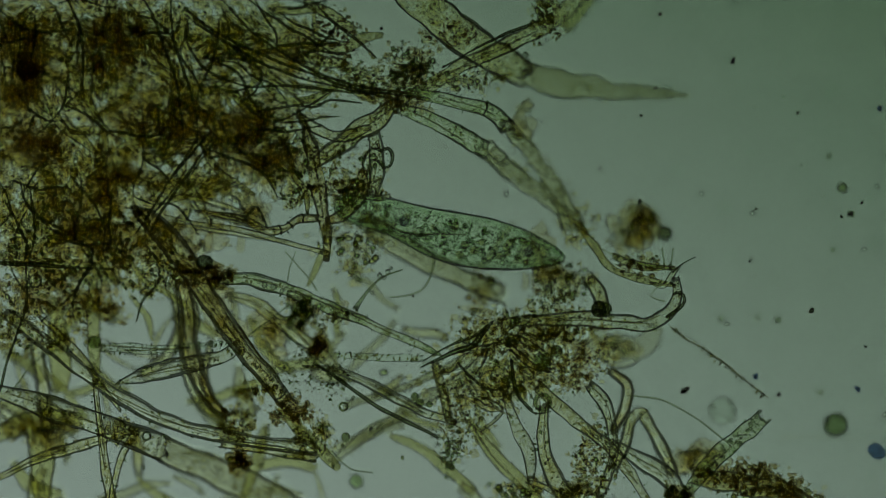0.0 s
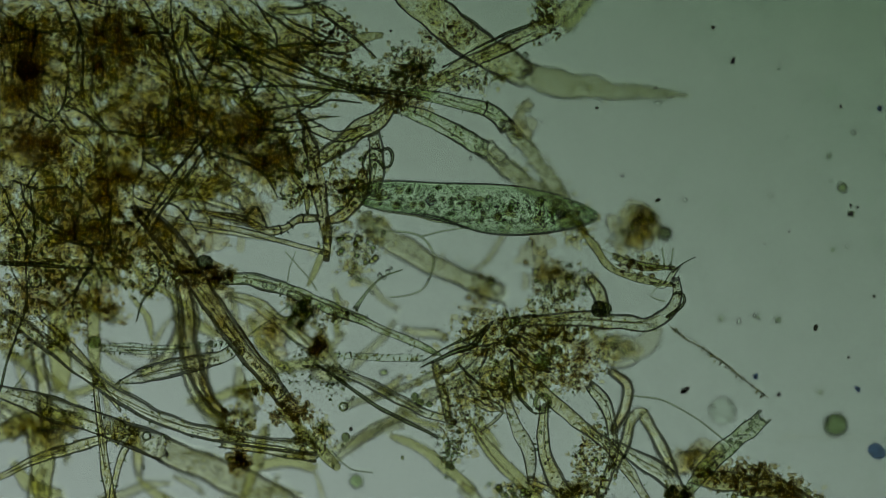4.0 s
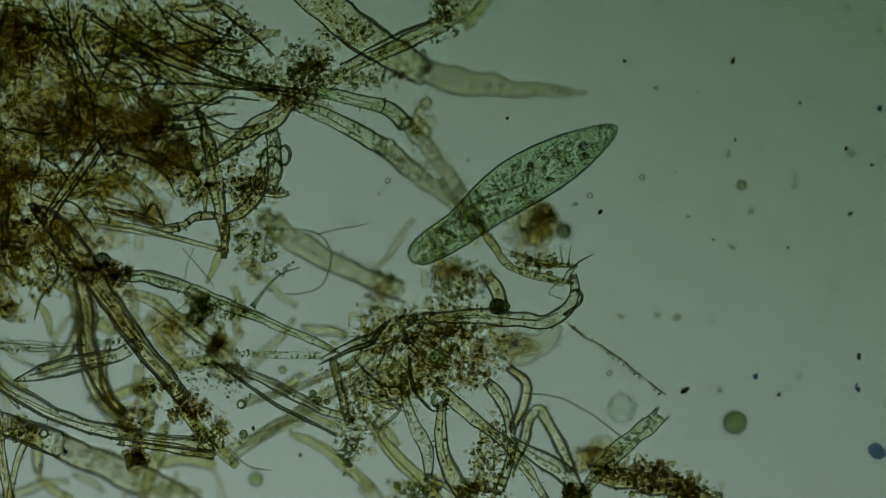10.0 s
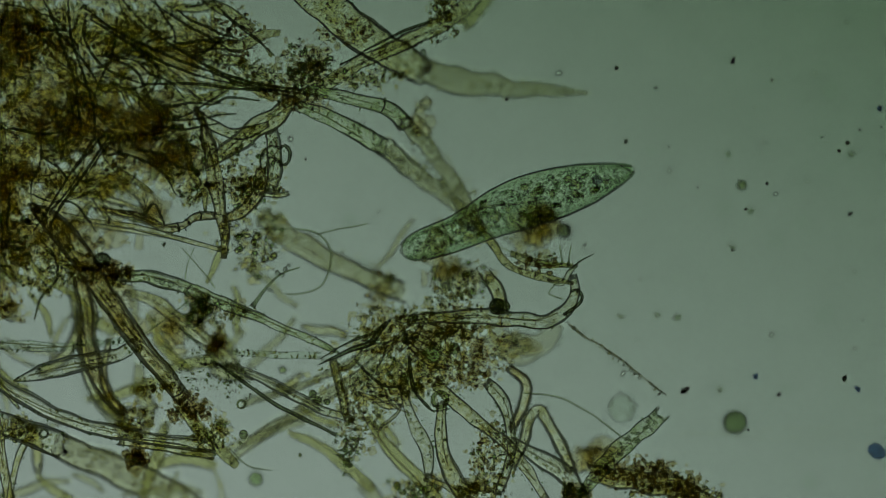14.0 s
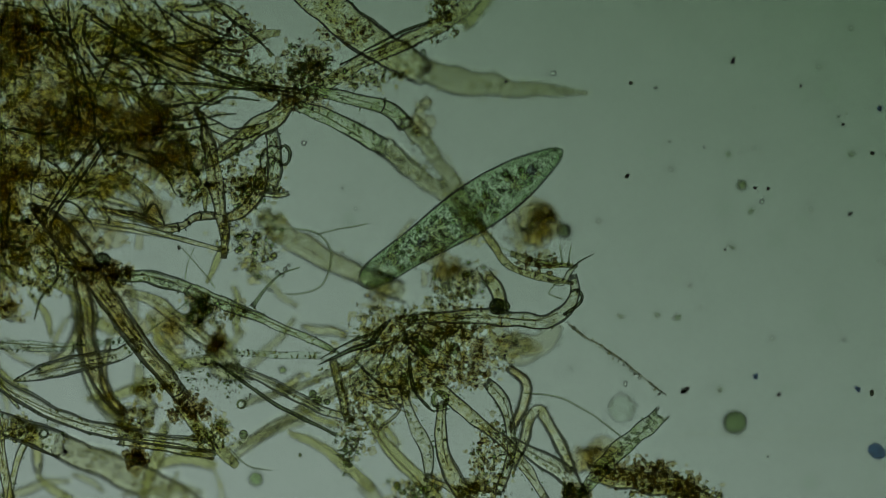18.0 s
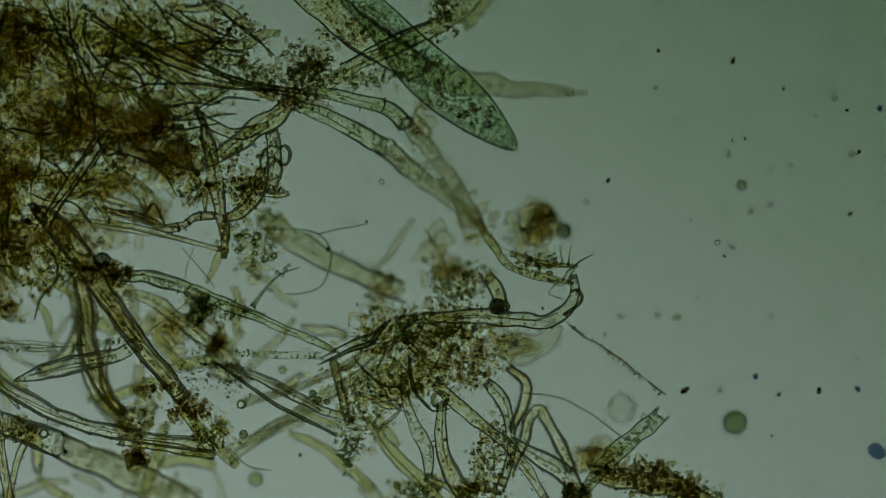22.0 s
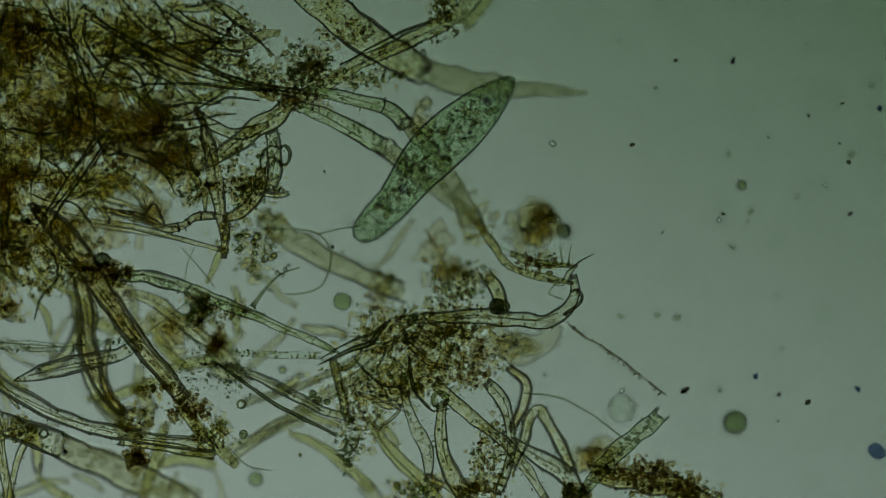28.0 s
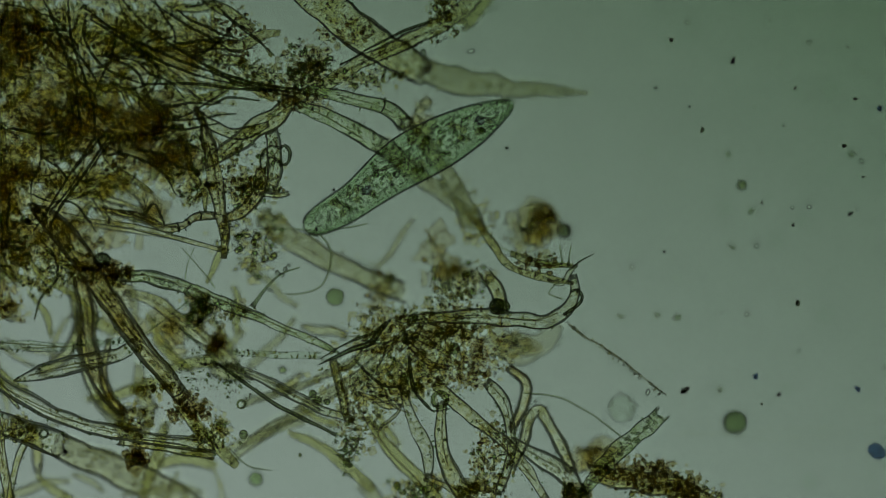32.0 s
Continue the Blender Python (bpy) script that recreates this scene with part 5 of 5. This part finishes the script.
drifting("o", 1778, 524, 1759, 528, 1722, 537, 1677, 528, 1654, 524, 1675, 498, 1682, 490, 1693, 484, 1750, 456, 1673, 444, 1712, 435, 1698, 495, 1701, 504, 1710, 498, 1757, 467)
drifting("o", 1848, 371, 1845, 376, 1838, 386, 1821, 379, 1813, 375, 1821, 352, 1824, 345, 1816, 352, 1778, 387, 1772, 383, 1756, 372, 1734, 358, 1779, 361, 1812, 370, 1844, 378)
drifting("k", 1619, 319, 1630, 302, 1649, 261, 1666, 245, 1684, 258, 1662, 272, 1672, 254, 1681, 258, 1728, 277, 1695, 249, 1698, 290, 1703, 258, 1683, 292, 1686, 268, 1675, 263)
drifting("k", 1845, 234, 1795, 281, 1794, 259, 1771, 228, 1765, 252, 1781, 269, 1734, 225, 1741, 230, 1777, 253, 1838, 286, 1826, 302, 1810, 322, 1827, 328, 1804, 329, 1800, 354)
drifting("k", 1597, 590, 1595, 525, 1607, 466, 1633, 483, 1656, 506, 1664, 491, 1656, 533, 1653, 532, 1639, 527, 1619, 512, 1615, 515, 1611, 519, 1602, 509, 1585, 512, 1547, 513)
drifting("k", 1338, 370, 1370, 414, 1407, 402, 1405, 394, 1443, 418, 1445, 438, 1483, 448, 1478, 448, 1453, 446, 1441, 402, 1422, 388, 1383, 406, 1354, 417, 1332, 440, 1357, 451)
drifting("k", 1695, 359, 1722, 329, 1746, 324, 1741, 356, 1729, 320, 1716, 286, 1664, 282, 1666, 272, 1675, 222, 1676, 229, 1678, 213, 1681, 193, 1672, 188, 1684, 152, 1695, 180)
drifting("o", 1287, 573, 1298, 558, 1313, 580, 1272, 609, 1255, 668, 1276, 652, 1281, 658, 1283, 665, 1291, 698, 1306, 744, 1313, 742, 1323, 739, 1281, 695, 1286, 715, 1327, 698)
drifting("o", 1623, 45, 1652, 74, 1703, 64, 1718, 53, 1678, 34, 1682, 8, 1676, 39, 1679, 42, 1692, 55, 1702, 50, 1680, 62, 1650, 78, 1607, 84, 1604, 88, 1612, 79)
drifting("o", 1836, 117, 1821, 82, 1768, 82, 1745, 58, 1739, 56, 1675, 82, 1618, 134, 1621, 132, 1635, 121, 1672, 122, 1631, 228, 1692, 125, 1722, 154, 1697, 137, 1707, 131)
drifting("k", 1532, 614, 1505, 608, 1497, 675, 1471, 713, 1474, 742, 1474, 753, 1488, 756, 1506, 766, 1541, 816, 1538, 811, 1543, 791, 1550, 764, 1558, 750, 1535, 706, 1529, 720)
drifting("o", 1566, 733, 1593, 703, 1618, 698, 1612, 730, 1600, 694, 1587, 660, 1535, 656, 1546, 596, 1547, 603, 1552, 567, 1548, 565, 1543, 562, 1555, 526, 1566, 554, 1502, 560)
drifting("o", 1727, 762, 1722, 757, 1724, 751, 1732, 749, 1748, 731, 1738, 707, 1692, 645, 1693, 621, 1672, 605, 1684, 621, 1692, 632, 1703, 647, 1786, 655, 1791, 594, 1744, 655)
rolling = bead("green_cell", "blurred green cell rolling along under the fibres", 784, 441, 0.45, 17, M_ROUND, category="cell", seed=31)

# lone cells resting on the slide
for k, (u, v, r) in enumerate([(1277, 562, 6), (1378, 564, 7), (1376, 494, 4), (1552, 428, 14), (1639, 559, 17), (1611, 856, 15), (820, 471, 13), (797, 392, 14), (1453, 692, 5), (1200, 300, 10), (1297, 450, 9), (1570, 690, 10), (1468, 275, 6), (1508, 376, 6), (1342, 560, 5), (1650, 300, 8), (1330, 268, 10), (1540, 350, 9), (1600, 395, 12), (1685, 275, 6), (1475, 440, 5)]):
    bead("faint_cell", "faint blurred cell resting on the slide", u, v, r * STEP + 0.002, r, M_ROUND if r < 8 else M_SMUDGE, category="cell", seed=60 + k, rough=0.1, group="cells on the slide")


# ---- what moves ----
# seconds, then the blunt front end and the pointed hind end of the paramecium in plan steps, its roll in degrees, its height
SWIM = [
    (0.0, 600, 365, 995, 455, 180, 1.06),
    (0.2, 604, 459, 984, 392, 170, 1.06),
    (0.4, 649, 565, 1008, 366, 140, 1.06),
    (0.6, 686, 605, 994, 318, 100, 1.06),
    (0.8, 814, 579, 1045, 228, 60, 1.06),
    (1.0, 892, 494, 1058, 156, 20, 1.06),
    (1.2, 843, 443, 1120, 166, 0, 1.06),
    (1.4, 787, 470, 1117, 204, -10, 1.06),
    (1.6, 760, 549, 1053, 230, 0, 1.06),
    (1.8, 638, 603, 981, 345, 20, 1.06),
    (2.0, 582, 603, 955, 398, 50, 1.06),
    (2.2, 580, 504, 973, 416, 90, 1.06),
    (2.4, 598, 416, 1026, 403, 130, 1.06),
    (2.6, 560, 374, 957, 435, 160, 1.06),
    (2.8, 516, 382, 915, 408, 170, 1.06),
    (3.0, 488, 402, 895, 412, 180, 1.06),
    (3.2, 540, 374, 920, 462, 185, 1.06),
    (3.4, 590, 365, 965, 448, 180, 1.06),
    (3.5, 600, 350, 980, 430, 170, 1.06),
    (5.5, 832, 468, 1172, 220, 20, 1.0),
    (6.0, 848, 482, 1203, 232, 0, 1.0),
    (6.5, 864, 472, 1208, 224, 0, 1.0),
    (7.0, 884, 474, 1238, 226, 0, 1.0),
    (7.5, 888, 464, 1247, 225, 0, 1.0),
    (8.0, 892, 463, 1255, 225, 0, 1.0),
    (9.0, 904, 464, 1268, 227, 0, 1.0),
    (10.0, 908, 463, 1274, 228, 0, 1.0),
    (11.0, 904, 460, 1284, 245, 0, 1.0),
    (12.0, 903, 458, 1295, 262, -5, 1.0),
    (13.0, 905, 459, 1305, 268, -8, 1.0),
    (14.0, 893, 451, 1305, 303, -10, 1.0),
    (14.5, 887, 454, 1303, 320, -10, 1.0),
    (16.5, 850, 468, 1254, 316, 0, 1.0),
    (17.0, 846, 478, 1258, 328, 5, 1.0),
    (17.5, 842, 490, 1217, 320, 5, 1.0),
    (17.6, 822, 504, 1207, 323, 15, 1.0),
    (17.8, 824, 509, 1197, 305, 50, 1.0),
    (18.0, 824, 504, 1175, 270, 90, 1.0),
    (18.2, 814, 504, 1151, 257, 120, 1.0),
    (18.4, 808, 448, 1170, 217, 180, 1.0),
    (18.6, 891, 414, 1242, 196, 240, 1.06),
    (18.8, 1003, 523, 1239, 196, 300, 1.06),
    (19.0, 1102, 555, 1149, 151, 360, 1.06),
    (19.2, 1056, 414, 1157, 4, 390, 1.06),
    (19.4, 1077, 352, 1215, -20, 440, 1.06),
    (19.6, 981, 275, 1300, 60, 490, 1.06),
    (19.8, 981, 169, 1410, 196, 540, 1.06),
    (20.0, 957, 132, 1370, 227, 545, 1.06),
    (20.2, 856, 113, 1269, 193, 550, 1.06),
    (20.4, 808, 100, 1210, 174, 540, 1.06),
    (20.6, 832, 25, 1194, 241, 545, 1.06),
    (20.8, 843, -17, 1162, 249, 550, 1.06),
    (21.2, 798, -9, 1112, 249, 555, 1.06),
    (21.6, 800, -95, 1064, 243, 560, 1.06),
    (22.0, 787, -17, 1093, 262, 570, 1.06),
    (22.2, 819, 102, 1218, 262, 590, 1.06),
    (22.4, 896, 249, 1255, 142, 610, 1.06),
    (22.6, 907, 382, 1159, 63, 630, 1.06),
    (22.8, 1120, 329, 1053, -31, 650, 1.06),
    (23.0, 997, 289, 1174, -60, 680, 1.06),
    (23.2, 949, 214, 1327, 121, 710, 1.06),
    (23.4, 875, 68, 1279, 174, 740, 1.06),
    (23.6, 814, 23, 1194, 193, 760, 1.06),
    (23.8, 798, -36, 1096, 243, 770, 1.06),
    (24.0, 790, -102, 1056, 238, 775, 1.06),
    (24.2, 771, -142, 1034, 198, 780, 1.06),
    (24.4, 880, -102, 1018, 305, 795, 1.06),
    (24.6, 870, 57, 1077, 390, 815, 1.06),
    (24.8, 816, 243, 1210, 403, 850, 1.06),
    (25.0, 744, 416, 1136, 260, 890, 1.06),
    (25.2, 726, 549, 1034, 257, 920, 1.06),
    (25.4, 731, 573, 1005, 281, 945, 1.06),
    (25.5, 784, 547, 1040, 227, 955, 1.06),
    (27.5, 710, 515, 1045, 267, 1060, 1.06),
    (27.7, 854, 536, 987, 142, 1080, 1.06),
    (27.9, 816, 432, 1069, 153, 1085, 1.06),
    (28.0, 822, 420, 1084, 147, 1085, 1.06),
    (28.1, 830, 294, 1194, 137, 1100, 1.06),
    (28.3, 707, 241, 1130, 233, 1160, 1.06),
    (28.5, 681, 249, 1106, 259, 1220, 1.06),
    (28.7, 830, 100, 1120, 334, 1280, 1.06),
    (28.9, 843, -116, 997, 278, 1330, 1.06),
    (29.0, 826, -122, 984, 281, 1348, 1.06),
    (29.1, 888, -108, 960, 313, 1365, 1.06),
    (29.3, 899, -70, 947, 355, 1395, 1.06),
    (29.5, 883, 92, 1013, 477, 1415, 1.06),
    (29.7, 702, 275, 1050, 483, 1430, 1.06),
    (29.9, 689, 350, 1061, 398, 1440, 1.06),
    (30.0, 768, 395, 1159, 376, 1440, 1.06),
    (30.1, 832, 352, 1199, 408, 1442, 1.06),
    (30.3, 963, 249, 1274, 509, 1480, 1.06),
    (30.5, 995, 89, 1128, 462, 1530, 1.06),
    (30.7, 1024, -182, 1101, 235, 1580, 1.06),
    (30.9, 917, -241, 1130, 132, 1610, 1.06),
    (31.1, 891, -302, 1088, 76, 1630, 1.06),
    (31.3, 944, -262, 1090, 132, 1650, 1.06),
    (31.5, 1013, -89, 1159, 302, 1690, 1.06),
    (31.6, 864, 140, 1258, 281, 1720, 1.06),
    (31.7, 843, 174, 1255, 241, 1745, 1.06),
    (31.9, 737, 371, 1128, 174, 1785, 1.06),
    (32.0, 724, 411, 1089, 185, 1800, 1.06),
]


def swim_pose(a, b, roll, height):
    """The body between its two ends; where it looks short it dips its hind end."""
    a, b = Vector(((a[0] - 784) * STEP, (441 - a[1]) * STEP)), Vector(((b[0] - 784) * STEP, (441 - b[1]) * STEP))
    d = b - a
    tilt = math.acos(min(1.0, max(0.72, d.length / (450 * STEP))))
    mid = (a + b) / 2
    k = (REACH - (height - FOCUS)) / REACH
    return (Matrix.Translation((mid.x * k, mid.y * k, height)) @ Matrix.Rotation(math.atan2(d.y, d.x), 4, "Z")
            @ Matrix.Rotation(tilt * 0.8, 4, "Y") @ Matrix.Rotation(radians(roll), 4, "X"))


def motions():
    walk(lighting, [(t, pose(*stage_shift(s), 0)) for t, s in SLIDE])
    walk(optics, [(t, pose(*stage_shift(s), 1.3)) for t, s in SLIDE])
    walk(animal, [(t, swim_pose((a, b), (c, d), roll, h - 0.1)) for t, a, b, c, d, roll, h in SWIM])
    for k, (thing, high, spots) in enumerate(adrift):
        walk(thing, [(t, Matrix.Translation(at(spots[2 * i], spots[2 * i + 1], high)) @ pose(0, 0, 0, 0, 0, 35 * math.sin(i * 1.9 + k))) for i, t in enumerate(DRIFT)])
    walk(rolling, [(t, Matrix.Translation(at(u, v, 0.45)) @ pose(0, 0, 0, 0, 0, r)) for t, u, v, r in
                   ((0, 960, 640, 0), (18, 930, 620, 40), (24, 860, 570, 60), (28, 786, 537, 80), (32, 773, 529, 90))])


motions()
